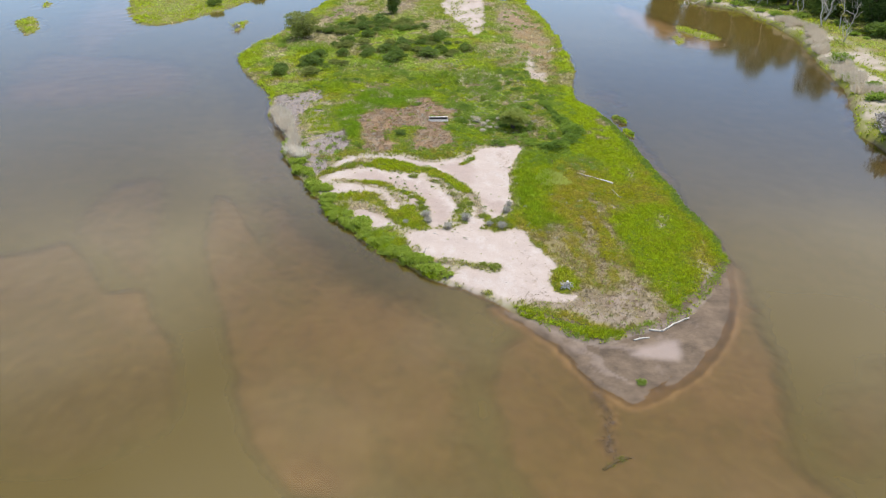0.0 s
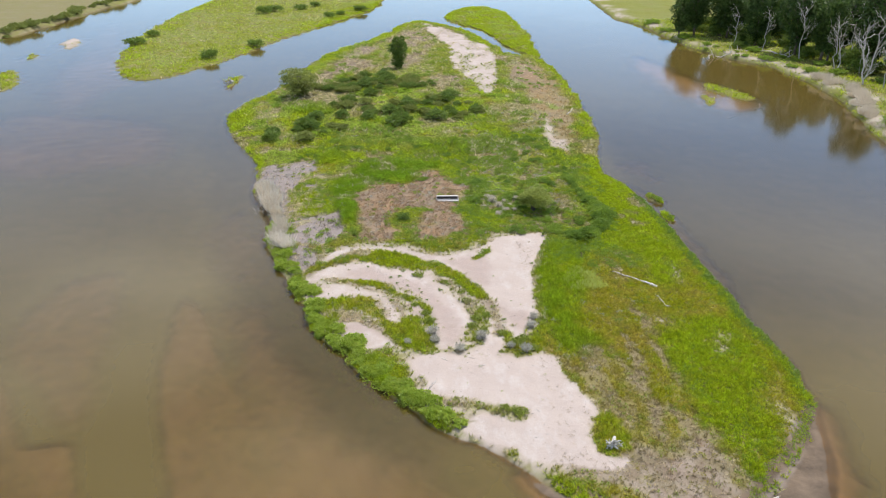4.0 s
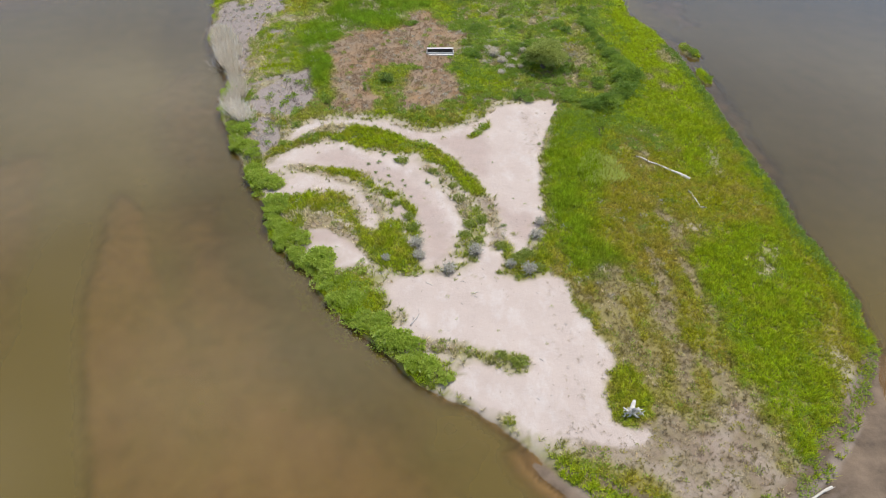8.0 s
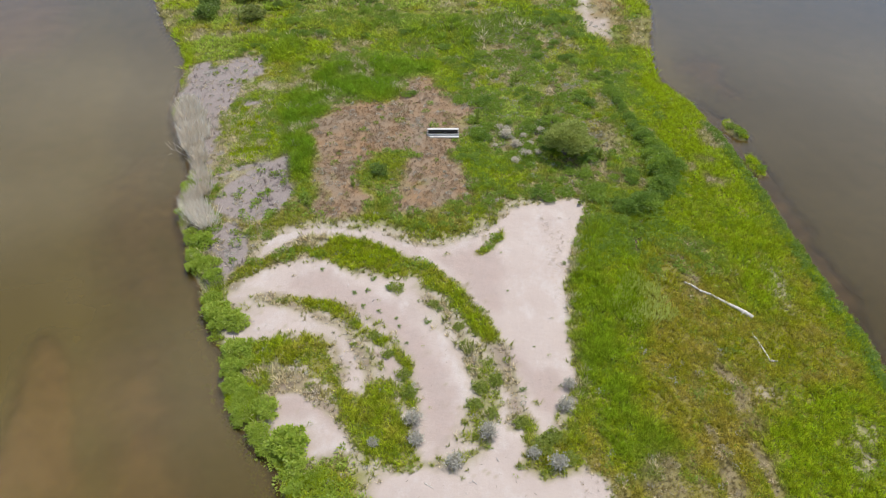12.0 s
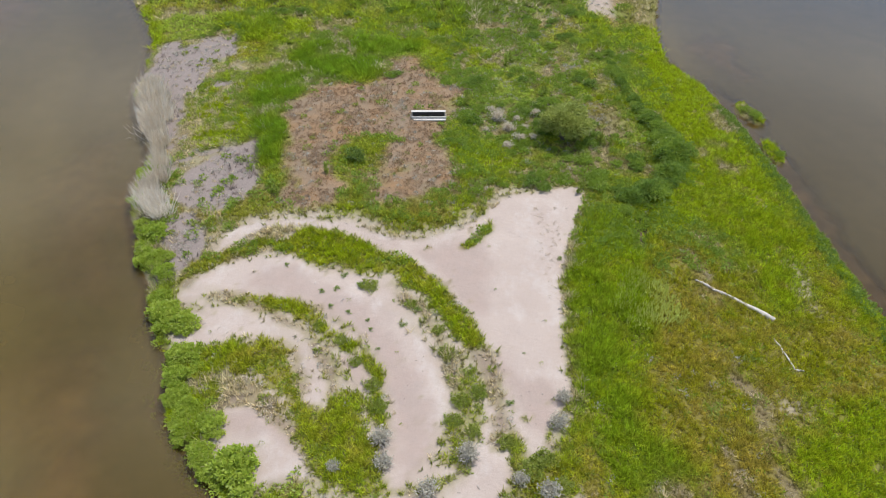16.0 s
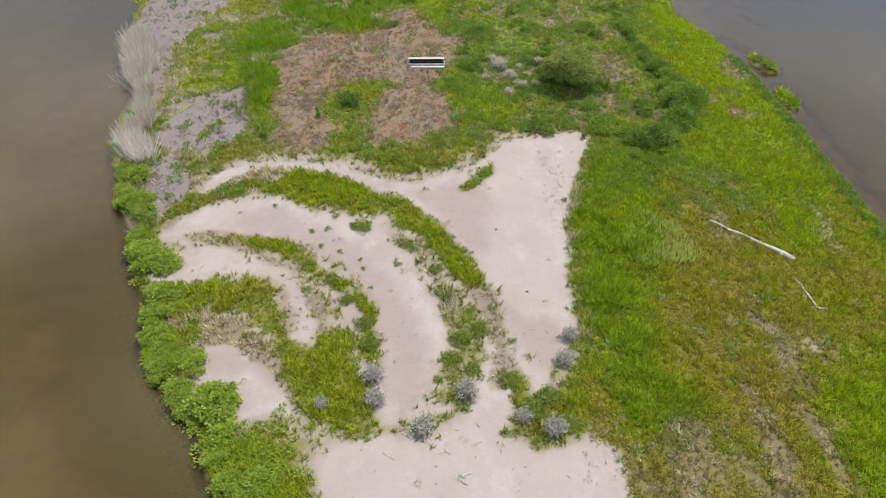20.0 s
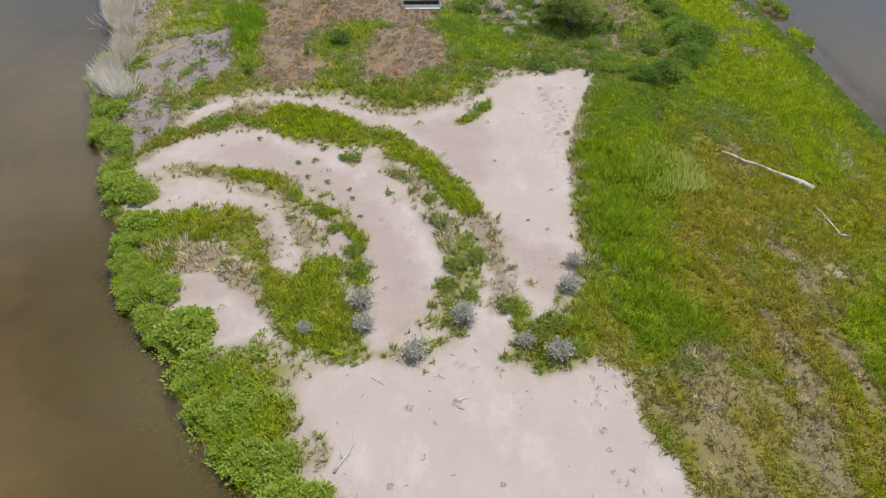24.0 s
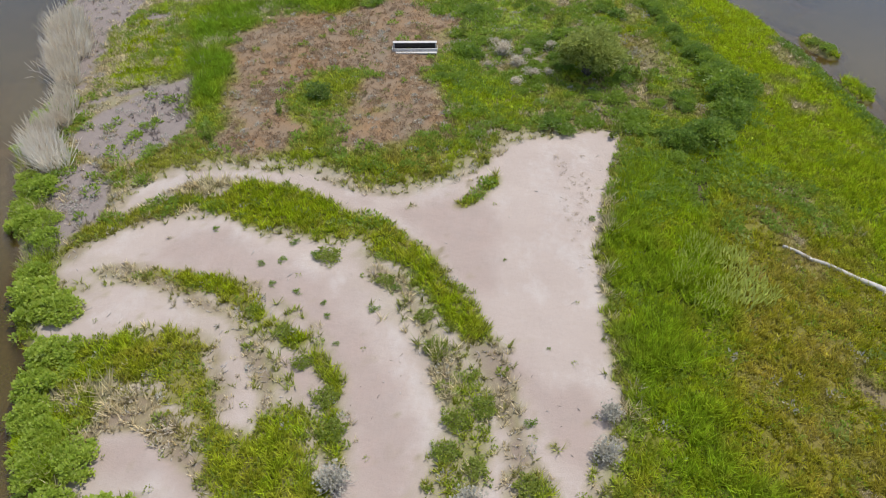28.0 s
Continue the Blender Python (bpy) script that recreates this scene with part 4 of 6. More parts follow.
    sand = np.maximum(sand, bed * (0.7 + 0.45 * ripple) * (1 - ease(mud_in, -0.25, 0.1)))
    trail = 0.2 - band(TRAIL, wx, wy) + 0.6 * fbm(x * 1.2, y * 1.2, 88)
    sand = sand * (1 - ease(trail, -0.5, 0.1))
    z = np.where(land > 0, z, -np.maximum(depth, 0.03) * ease(-land, -0.05, 0.2))
    spill = 0.06 + 0.04 * fbm(x * 0.3, y * 0.3, 98) + 0.01 * fbm(x * 2, y * 2, 99)
    pool = ease(inside_by(POOL, wx, wy, 6), -0.8, 0.6)
    arc = fbm(mud_in * 0.9 + 1.1 * fbm(x * 0.25, y * 0.25, 86), (x - 0.6 * y) * 0.10, 87, 4)
    floor = -1.4 + 1.3 * ease(mud_in, -2.6, -0.2) + (0.11 + spill) * ease(mud_in, -0.5, 1.3) + 0.09 * arc * ease(mud_in, -1.2, 0.3)
    z = np.where((land < 0.3) & (mud_in > -2.2), np.maximum(z, floor), z)
    z = np.where(trail > -0.6, np.maximum(z, -0.25 + 0.255 * ease(trail, -0.6, 0.25)), z)
    silted = ease(mud_in, 0.2, 1.6) * (land < 0.2) * (0.02 + 0.24 * ease(arc + 0.3 * fbm(x * 0.8, y * 0.8, 78), 0.0, 0.3))
    sand = np.maximum(sand, np.maximum(pool * 0.68, silted))
    f.update(z=z, sand=sand, lush=lush, brown=brown, grey=grey * (1 - sand), swirl=swirl, strip=strip, green=green_in, drift=drift_in, tuft=straw_in, shoregreen=shore_green, straw=damp, mud=muddy, pale=pale, dark=dark, land=land, island=island, banks=banks)
    return f


def axis(parts):
    """Coordinates with the given steps: (start, end, step), joined."""
    vals = []
    for a, b, s in parts:
        vals.extend(np.linspace(a, b, max(2, int(round((b - a) / s)) + 1))[:-1])
    return np.array(vals + [parts[-1][1]])


def fast_mesh(name, verts, faces, smooth=False):
    """A mesh from arrays: verts (n, 3) and faces (m, k), all of k corners."""
    me = bpy.data.meshes.new(name)
    k = faces.shape[1]
    me.vertices.add(len(verts))
    me.vertices.foreach_set("co", np.ascontiguousarray(verts, np.float32).ravel())
    me.loops.add(faces.size)
    me.loops.foreach_set("vertex_index", np.ascontiguousarray(faces, np.int32).ravel())
    me.polygons.add(len(faces))
    me.polygons.foreach_set("loop_start", np.arange(0, faces.size, k, dtype=np.int32))
    if smooth:
        me.polygons.foreach_set("use_smooth", np.ones(len(faces), bool))
    me.update(calc_edges=True)
    return me


def paint(me, name, columns):
    at = me.attributes.new(name, "FLOAT_COLOR", "POINT")
    at.data.foreach_set("color", np.stack(columns, 1).astype(np.float32).ravel())


def sheet(name, xs, ys, height, material, smooth=True):
    gx, gy = [a.ravel() for a in np.meshgrid(xs, ys)]
    f = height(gx, gy)
    nx, ny = len(xs), len(ys)
    i = (np.arange(ny - 1)[:, None] * nx + np.arange(nx - 1)[None, :]).ravel()
    me = fast_mesh(name, np.stack([gx, gy, f["z"]], 1), np.stack([i, i + 1, i + nx + 1, i + nx], 1), smooth)
    me.materials.append(material)
    return new(name, me), f


def zones(me, f):
    straw = f["straw"] if "straw" in f else np.zeros_like(f["z"])
    paint(me, "zone_a", [f["sand"], f["lush"], f["brown"], f["grey"]])
    paint(me, "zone_b", [f["mud"], f["pale"], f["dark"], straw])


# ---- ground and river ----
XS = axis([(-2500, -400, 300), (-400, -160, 20), (-160, -56, 2.5), (-56, -36, 0.8), (-36, 37, 0.25), (37, 60, 0.8), (60, 112, 0.9), (112, 160, 3), (160, 400, 20), (400, 2500, 300)])
YS = axis([(-300, 0, 30), (0, 34, 2), (34, 48, 0.5), (48, 64, 0.3), (64, 126, 0.24), (126, 150, 0.3), (150, 210, 0.6), (210, 300, 0.9), (300, 400, 2.0), (400, 460, 5), (460, 700, 25), (700, 2500, 200)])
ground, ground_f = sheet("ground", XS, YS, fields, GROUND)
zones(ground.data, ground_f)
tagged(ground, "low river island of pale sand, green grass and brown dry earth", "ground", kind="structure")


def sample(x, y, only=None):
    """The lie of the land at (x, y), read off the ground's own mesh."""
    i = np.clip(np.searchsorted(XS, x) - 1, 0, len(XS) - 2)
    j = np.clip(np.searchsorted(YS, y) - 1, 0, len(YS) - 2)
    u = np.clip((x - XS[i]) / (XS[i + 1] - XS[i]), 0, 1)
    v = np.clip((y - YS[j]) / (YS[j + 1] - YS[j]), 0, 1)
    k = j * len(XS) + i
    out = {}
    for name in (only or ground_f):
        g = ground_f[name]
        out[name] = (g[k] * (1 - u) + g[k + 1] * u) * (1 - v) + (g[k + len(XS)] * (1 - u) + g[k + len(XS) + 1] * u) * v
    return out


def water_level(x, y):
    f = sample(x, y)
    depth = np.maximum(-f["z"], 0)
    f["clear"] = np.exp(-1.75 * depth)
    f["murk"] = np.maximum(ease(f["island"], -13, -4) * ease(-x, -4, 6) * ease(y, 60, 76) * (1 - 0.5 * ease(y, 140, 200)) * 0.65, 0.95 * ease(x, 24, 34) * ease(y, 80, 105) * (1 - ease(y, 160, 220)))
    f["murk"] = np.maximum(f["murk"], 0.3 * ease(-x, 20, 40) * ease(y, 80, 100))
    f["z"] = np.zeros_like(x)
    return f


WX = axis([(-2500, -400, 300), (-400, -160, 30), (-160, -60, 3), (-60, -36, 0.7), (-36, 40, 0.4), (40, 110, 3), (110, 400, 40), (400, 2500, 300)])
WY = axis([(-300, 0, 30), (0, 30, 2), (30, 42, 0.7), (42, 130, 0.4), (130, 240, 1.3), (240, 420, 5), (420, 800, 40), (800, 2500, 300)])
water, water_f = sheet("water", WX, WY, water_level, WATER)
paint(water.data, "clear", [water_f["clear"], water_f["murk"], water_f["murk"], water_f["murk"]])
tagged(water, "shallow silty brown river water reflecting a cloudy sky", "river", kind="structure")


# ---- grass ----
def scatter_grass(name, x0, x1, y0, y1, per_m2, size, blades, seed, label):
    rng = np.random.default_rng(seed)
    n = int((x1 - x0) * (y1 - y0) * per_m2)
    x, y = rng.uniform(x0, x1, n), rng.uniform(y0, y1, n)
    spread = 1.0 + 0.5 * (y0 > 100)
    keep = 0.5 + 0.9 * fbm(x * 0.9, y * 0.9, seed + 1, 3) + rng.uniform(-0.6, 0.6, n) > 0.12
    x, y = x[keep], y[keep]
    f = sample(x, y)
    veg = np.clip(1 - f["sand"], 0, 1) ** 1.5 * (1 - 0.9 * f["mud"]) * (1 - 0.93 * f["grey"]) * (1 - 0.85 * f["brown"]) * (1 - 0.65 * f["pale"]) * (f["land"] > 0.15)
    veg = veg * {"grass": 1 - ease(y, 142, 160), "meadow_grass": ease(y, 142, 160)}.get(name, 1)
    keep = rng.uniform(0, 1, len(x)) < veg
    x, y = x[keep], y[keep]
    f = {k: v[keep] for k, v in f.items()}
    n = len(x)
    chance = (0.06 + 0.08 * ease(y, 150, 190) + 0.3 * f["swirl"] + 0.55 * f["strip"] + 0.65 * f["pale"] + 0.25 * f["brown"] + 0.9 * f["tuft"]) * (1 - 0.85 * f["green"])
    f["straw"] = 0.9 * (value_noise(x * 1.1, y * 1.1, 77) * 0.6 + rng.uniform(0, 0.4, n) < chance * 0.75)
    tall = size * (0.7 + 0.25 * f["lush"] + 1.3 * f["dark"] - 0.25 * f["pale"] - 0.38 * f["brown"] + 0.5 * f["tuft"]) * rng.uniform(0.55, 1.4, n) * (0.7 + 0.8 * value_noise(x * 0.6, y * 0.6, 5))
    verts = np.zeros((n, blades, 3, 3), np.float32)
    for b in range(blades):
        a = rng.uniform(0, 2 * np.pi, n)
        lean = rng.uniform(0.5, 1.4, n) * tall * spread
        ox, oy = x + rng.normal(0, 0.1, n) * size * 2.2, y + rng.normal(0, 0.1, n) * size * 2.2
        w = rng.uniform(0.028, 0.065, n) * (size / 0.34)
        for c, (u, v, h) in enumerate(((-1, 0, -0.03), (1, 0, -0.03), (0, 1, 1))):
            verts[:, b, c, 0] = ox + u * w * np.cos(a) - v * lean * np.sin(a)
            verts[:, b, c, 1] = oy + u * w * np.sin(a) + v * lean * np.cos(a)
            verts[:, b, c, 2] = f["z"] + (tall * h if h > 0 else h)
    verts = verts.reshape(-1, 3)
    me = fast_mesh(name, verts, np.arange(len(verts)).reshape(-1, 3))
    me.materials.append(GRASS)
    zones(me, {k: np.repeat(v, blades * 3) for k, v in f.items()})
    return tagged(new(name, me), label, "grass", kind="stuff")


scatter_grass("grass", -38, 36, 61, 160, 36, 0.27, 8, 11, "short green and olive grass covering the island")
scatter_grass("meadow_grass", -52, 34, 142, 385, 6, 0.5, 7, 12, "green and straw coloured meadow grass on the far island")
scatter_grass("bank_grass", -140, -30, 200, 420, 1.8, 0.55, 5, 13, "bright green grass on the neighbouring islands")
scatter_grass("east_bank_grass", 62, 150, 80, 330, 2.0, 0.5, 5, 14, "green grass along the wooded river bank")


# ---- shapes for plants and wood ----
class Quads:
    """A mesh of quads in the making: tubes and leaves."""

    def __init__(self):
        self.v, self.f, self.count = [], [], 0

    def add(self, v, f):
        self.v.append(np.asarray(v, float))
        self.f.append(np.asarray(f) + self.count)
        self.count += len(v)

    def tube(self, points, radii, sides=6):
        p = np.asarray(points, float)
        p = np.vstack([p[:1], p, p[-1:]])
        r = np.concatenate([[0.002], radii, [0.002]])
        ring = []
        for i in range(len(p)):
            d = p[min(i + 2, len(p) - 1)] - p[max(i - 2, 0)]
            d = d / (np.linalg.norm(d) + 1e-9)
            u = np.cross(d, (0.31, 0.17, 0.93) if abs(d[2]) < 0.9 else (1, 0.2, 0))
            u /= np.linalg.norm(u)
            w = np.cross(d, u)
            for k in range(sides):
                a = 2 * np.pi * k / sides
                ring.append(p[i] + r[i] * (np.cos(a) * u + np.sin(a) * w))
        f = [(i * sides + k, i * sides + (k + 1) % sides, (i + 1) * sides + (k + 1) % sides, (i + 1) * sides + k) for i in range(len(p) - 1) for k in range(sides)]
        self.add(ring, f)

    def leaves(self, centres, out, length, width, rng, droop=0.5):
        n = len(centres)
        d = out + rng.normal(0, droop, (n, 3))
        d /= np.linalg.norm(d, axis=1)[:, None] + 1e-9
        s = np.cross(d, rng.normal(0, 0.45, (n, 3)) + (0, 0, 1))
        s /= np.linalg.norm(s, axis=1)[:, None] + 1e-9
        k = rng.uniform(0.6, 1.3, n)[:, None]
        a, b = centres, centres + d * length * k
        m = centres + d * length * 0.45 * k
        v = np.stack([a, m + s * width * k, b, m - s * width * k], 1).reshape(-1, 3)
        self.add(v, np.arange(4 * n).reshape(-1, 4))

    def mesh(self, name, material, smooth=False):
        me = fast_mesh(name, np.vstack(self.v), np.vstack(self.f), smooth)
        me.materials.append(material)
        return me


def part(name, quads, material, parent, label="", smooth=False):
    ob = new(name, quads.mesh(name, material, smooth))
    ob.parent = parent
    return tagged(ob, label)


def thing(name, label, category, group=""):
    return tagged(new(name), label, category, group)


def crooked(a, b, rng, n=5, wobble=0.08):
    a, b = np.asarray(a, float), np.asarray(b, float)
    t = np.linspace(0, 1, n)[:, None]
    off = rng.normal(0, wobble * np.linalg.norm(b - a), (n, 3)) * np.sin(np.pi * t * 0.9)
    return a + (b - a) * t + off


def shrub(name, label, leaf, wide, high, count, leaf_size, seed, stems=9, group="", lobes=9, bark=BARK, clump=1.0):
    """A shrub: stems from the base, and leaves in lumpy lobes with gaps."""
    rng = np.random.default_rng(seed)
    root = thing(name, label, "shrub", group)
    wood, green = Quads(), Quads()
    tips = []
    for i in range(max(stems, lobes)):
        a = 2.4 * i + rng.uniform(-0.4, 0.4)
        reach = wide * 0.5 * np.sqrt((i + 0.5) / max(stems, lobes)) * rng.uniform(0.75, 1.1)
        top = np.array([np.cos(a) * reach, np.sin(a) * reach, high * rng.uniform(0.5, 0.85) * (1 - 0.45 * (reach / wide * 2) ** 2)])
        tips.append(top)
        if i < stems:
            line = crooked((rng.normal(0, 0.05), rng.normal(0, 0.05), -0.05), top, rng)
            wood.tube(line, np.linspace(0.012, 0.004, 5) * (1 + high), 5)
    for top in tips[:lobes]:
        n = count // lobes
        r = np.array([wide, wide, high]) * clump * rng.uniform(0.12, 0.28) * rng.uniform(0.75, 1.25, 3)
        d = rng.normal(0, 1, (n, 3))
        d /= np.linalg.norm(d, axis=1)[:, None]
        c = top + d * r * rng.uniform(0.3, 1.25, (n, 1))
        c[:, 2] = np.maximum(c[:, 2], 0.04)
        green.leaves(c, d + (0, 0, 0.4), leaf_size, leaf_size * 0.42, rng)
    part("stem_bundle", wood, bark, root)
    part("foliage", green, leaf, root)
    return root


def ground_z(x, y):
    return float(sample(np.array([x], float), np.array([y], float), ["z"])["z"][0])


def heights(points):
    p = np.array(points, float)
    return sample(p[:, 0], p[:, 1], ["z"])["z"]


def plant_out(first, spots, seed, lo=0.8, hi=1.2):
    """Copies of a thing at the spots (x, y, size), each turned and stretched a little."""
    rng = random.Random(seed)
    zs = heights([s[:2] for s in spots])
    for i, ((x, y, size), z) in enumerate(zip(spots, zs)):
        k = size * rng.uniform(lo, hi)
        m = pose(x, y, float(z) - 0.02, 0, 0, rng.uniform(0, 360)) @ Matrix.Diagonal((k, k, k * rng.uniform(0.85, 1.15), 1))
        if i == 0:
            first.matrix_basis = m
        else:
            made = first.copy()
            scene.collection.objects.link(made)
            made.matrix_basis = m
            for child in first.children:
                c = child.copy()
                scene.collection.objects.link(c)
                c.parent = made


# ---- shrubs on the island ----
rng = random.Random(4)
SCARP = [(19.2, 153.5, 0.35), (19.8, 145.2, 0.4), (20.4, 138.0, 0.5), (21.3, 132.8, 0.6), (22.2, 129.8, 0.75), (22.9, 125.8, 1.0), (22.7, 122.7, 1.0), (21.0, 119.6, 0.85), (18.6, 117.4, 0.8), (16.9, 116.2, 0.7)]
line_shrubs = []
for (ax, ay, ka), (bx, by, kb) in zip(SCARP, SCARP[1:]):
    for k in range(max(2, int(math.hypot(bx - ax, by - ay) / 0.34))):
        u = rng.random()
        size = ka + (kb - ka) * u
        line_shrubs.append((ax + (bx - ax) * u + rng.uniform(-0.7, 0.6) * size, ay + (by - ay) * u + rng.uniform(-0.8, 0.8), size * rng.uniform(0.45, 1.0)))
a = shrub("willow_shrub", "dense dark green willow shrub on the low bank", SCARPLEAF, 2.4, 1.5, 1500, 0.2, 21, group="willow shrubs along the old bank")
plant_out(a, [p for i, p in enumerate(line_shrubs) if i % 3], 1)
b = shrub("willow_shrub", "mid green leafy shrub on the low bank", WILLOW, 2.5, 1.4, 1300, 0.2, 22, group="willow shrubs along the old bank")
plant_out(b, line_shrubs[::3], 2)

west = rounded(ISLAND_WEST, 6)
west = west[(west[:, 1] > 74) & (west[:, 1] < 122) & (west[:, 0] < 0)]
shore = [(x + rng.uniform(0.3, 2.0), y + rng.uniform(0.0, 1.4), rng.uniform(0.35, 0.9)) for x, y in west for _ in range(2) if rng.random() < (0.6 if y > 81 else 0.3)]
a = shrub("shore_shrub", "leafy bright green shrub at the water's edge", SHORELEAF, 2.1, 0.8, 1300, 0.16, 23, group="shrubs along the shore", lobes=13, clump=0.75)
plant_out(a, shore[0::3], 3)
b = shrub("shore_shrub", "dense green shrub at the water's edge", SHORELEAF, 1.8, 0.75, 1100, 0.15, 24, group="shrubs along the shore")
plant_out(b, shore[1::3], 4)
c = shrub("shore_shrub", "tall green shrub overhanging the river", SHORELEAF, 2.2, 1.1, 1300, 0.2, 25, group="shrubs along the shore", lobes=14, clump=0.75)
plant_out(c, shore[2::3], 5)

big = shrub("olive_bush", "large rounded olive green bush on the grassy rise", OLIVEBUSH, 4.2, 4.2, 17000, 0.2, 26, stems=14, lobes=30, clump=0.85)
plant_out(big, [(12.6, 127.4, 1.0)], 6, 1, 1)
a = shrub("green_bush", "small dark green bush on the dry mound", DARKLEAF, 1.7, 1.1, 900, 0.17, 27)
plant_out(a, [(-7.3, 121.9, 1.0)], 7, 1, 1)

NORTH_SHRUBS = [(-30.6, 208.6), (-26, 207.4), (-22.7, 204.2), (-21, 217.8), (-15.9, 210.8), (-12.1, 210.9), (-23.1, 189.3), (-18, 185), (-13.8, 181.5), (-7.2, 179), (-9, 190.6),
                (-3.6, 193.5), (-0.8, 196.4), (-30.3, 171.7), (-27.7, 174.9), (-33.9, 165), (3.1, 182.7), (-25, 213), (-18, 214), (-9.5, 214)]
spots = [(x + rng.uniform(-5, 5), y + rng.uniform(-5, 5), rng.uniform(0.3, 0.85)) for x, y in NORTH_SHRUBS for _ in range(8)]
a = shrub("thicket_shrub", "dark green shrub in the island's thicket", DARKLEAF, 4.2, 2.6, 1500, 0.34, 28, group="thicket shrubs", lobes=16, clump=0.8)
plant_out(a, spots[::2], 8)
b = shrub("thicket_shrub", "grey green shrub in the island's thicket", OLIVELEAF, 3.8, 2.2, 1400, 0.34, 29, group="thicket shrubs", lobes=16, clump=0.8)
plant_out(b, spots[1::2], 9)

GREY_SHRUBS = [(-2.3, 91.2, 1.1), (-5, 89.2, 0.75), (0.7, 87.7, 1.0), (3.1, 90.2, 1.2), (7.8, 87.8, 0.9), (6.2, 88.6, 0.8), (8.8, 92.8, 0.9), (9.3, 94.8, 0.8), (-2, 89.5, 0.8)]
a = shrub("sagebrush", "twiggy silver grey sagebrush on pale sand", SAGE, 1.7, 0.75, 520, 0.11, 31, stems=60, group="sagebrush on the sand", lobes=14, bark=TWIG)
plant_out(a, GREY_SHRUBS, 10)
GREEN_LOW = [(-2.6, 93.8, 0.8), (-3.2, 95.6, 0.8), (-4.6, 97.6, 0.7), (-5.9, 99.5, 0.6), (-7.7, 101.1, 0.6), (5.4, 91.2, 0.9), (6.9, 89.3, 1), (8.7, 88.3, 1), (3.4, 92, 0.8), (2.6, 94.4, 0.8),
             (3.8, 95.2, 0.8), (2.2, 92.8, 0.7), (7.5, 90, 0.8), (1.6, 98.6, 0.7), (0.9, 100.7, 0.7), (-1.2, 103.4, 0.7), (-4.5, 105.4, 0.8), (4.8, 77.9, 0.7), (6.3, 77.2, 0.8)]
b = shrub("low_shrub", "low green shrub rooted in the sand", HERB, 1.5, 0.5, 800, 0.12, 32, group="low shrubs on the sand")
plant_out(b, GREEN_LOW, 11)


CRESCENT_WEEDS = [(-5.1, 105.4, 0.55), (-6.5, 106.5, 0.4), (-6.9, 105.0, 0.35), (-7.1, 103.1, 0.45), (-5.7, 102.5, 0.4), (-8.0, 104.7, 0.35), (-3.9, 100.8, 0.35), (-4.2, 101.7, 0.25), (-3.2, 98.9, 0.25),
                  (-11.2, 107.6, 0.4), (-0.6, 102.8, 0.5), (-1.6, 101.2, 0.5), (5.8, 94.4, 0.4), (7.0, 98.8, 0.2), (5.2, 105.3, 0.15), (-2.2, 108.8, 0.35), (10.5, 109.1, 0.35)]
w1 = shrub("sand_weed", "small dark green weed rooted in bare sand", SCARPLEAF, 1.6, 0.7, 260, 0.16, 45, stems=6, group="weeds on the bare sand", lobes=7, clump=0.8)
plant_out(w1, CRESCENT_WEEDS, 34, 0.6, 0.95)


def tree(name, label, high, wide, count, leaf, leaf_size, seed, trunk_r, lobes=26, base=0.25, group=""):
    """A broadleaf tree: trunk, limbs and a crown of leaves in lobes."""
    rng = np.random.default_rng(seed)
    root = thing(name, label, "tree", group)
    wood, green = Quads(), Quads()
    wood.tube(crooked((0, 0, -0.3), (rng.normal(0, 0.03) * high, rng.normal(0, 0.03) * high, high * 0.8), rng, 7, 0.02), np.linspace(trunk_r, trunk_r * 0.25, 7), 8)
    limbs = Quads()
    for i in range(lobes):
        t = base + (0.97 - base) * (i + 0.5) / lobes
        reach = wide * 0.5 * np.sin(np.pi * min(1, 0.18 + 0.8 * (1 - (t - base) / (1 - base)))) * rng.uniform(0.35, 1.0)
        a = 2.4 * i + rng.uniform(-0.5, 0.5)
        tip = np.array([np.cos(a) * reach, np.sin(a) * reach, high * t])
        limbs.tube(crooked((0, 0, high * max(0.12, t - 0.22)), tip, rng), np.linspace(trunk_r * 0.35, 0.02, 5), 5)
        n = count // lobes
        d = rng.normal(0, 1, (n, 3))
        d /= np.linalg.norm(d, axis=1)[:, None]
        r = np.array([wide * 0.19, wide * 0.19, high * 0.1]) * rng.uniform(0.7, 1.25)
        green.leaves(tip + d * r * rng.uniform(0.5, 1.1, (n, 1)), d + (0, 0, 0.3), leaf_size, leaf_size * 0.45, rng)
    part("trunk", wood, BARK, root, smooth=True)
    part("limbs", limbs, BARK, root)
    part("crown", green, leaf, root)
    return root


t1 = tree("round_tree", "broad rounded dark green tree at the island's edge", 6.2, 8.5, 5200, OLIVELEAF, 0.36, 41, 0.22, 30, 0.12)
plant_out(t1, [(-37.1, 199.5, 1.0)], 12, 1, 1)
t2 = tree("upright_tree", "narrow upright dark green tree on the island", 8.2, 4.6, 6000, DARKLEAF, 0.36, 42, 0.2, 28, 0.08)
plant_out(t2, [(-15.1, 232.8, 1.0)], 13, 1, 1)

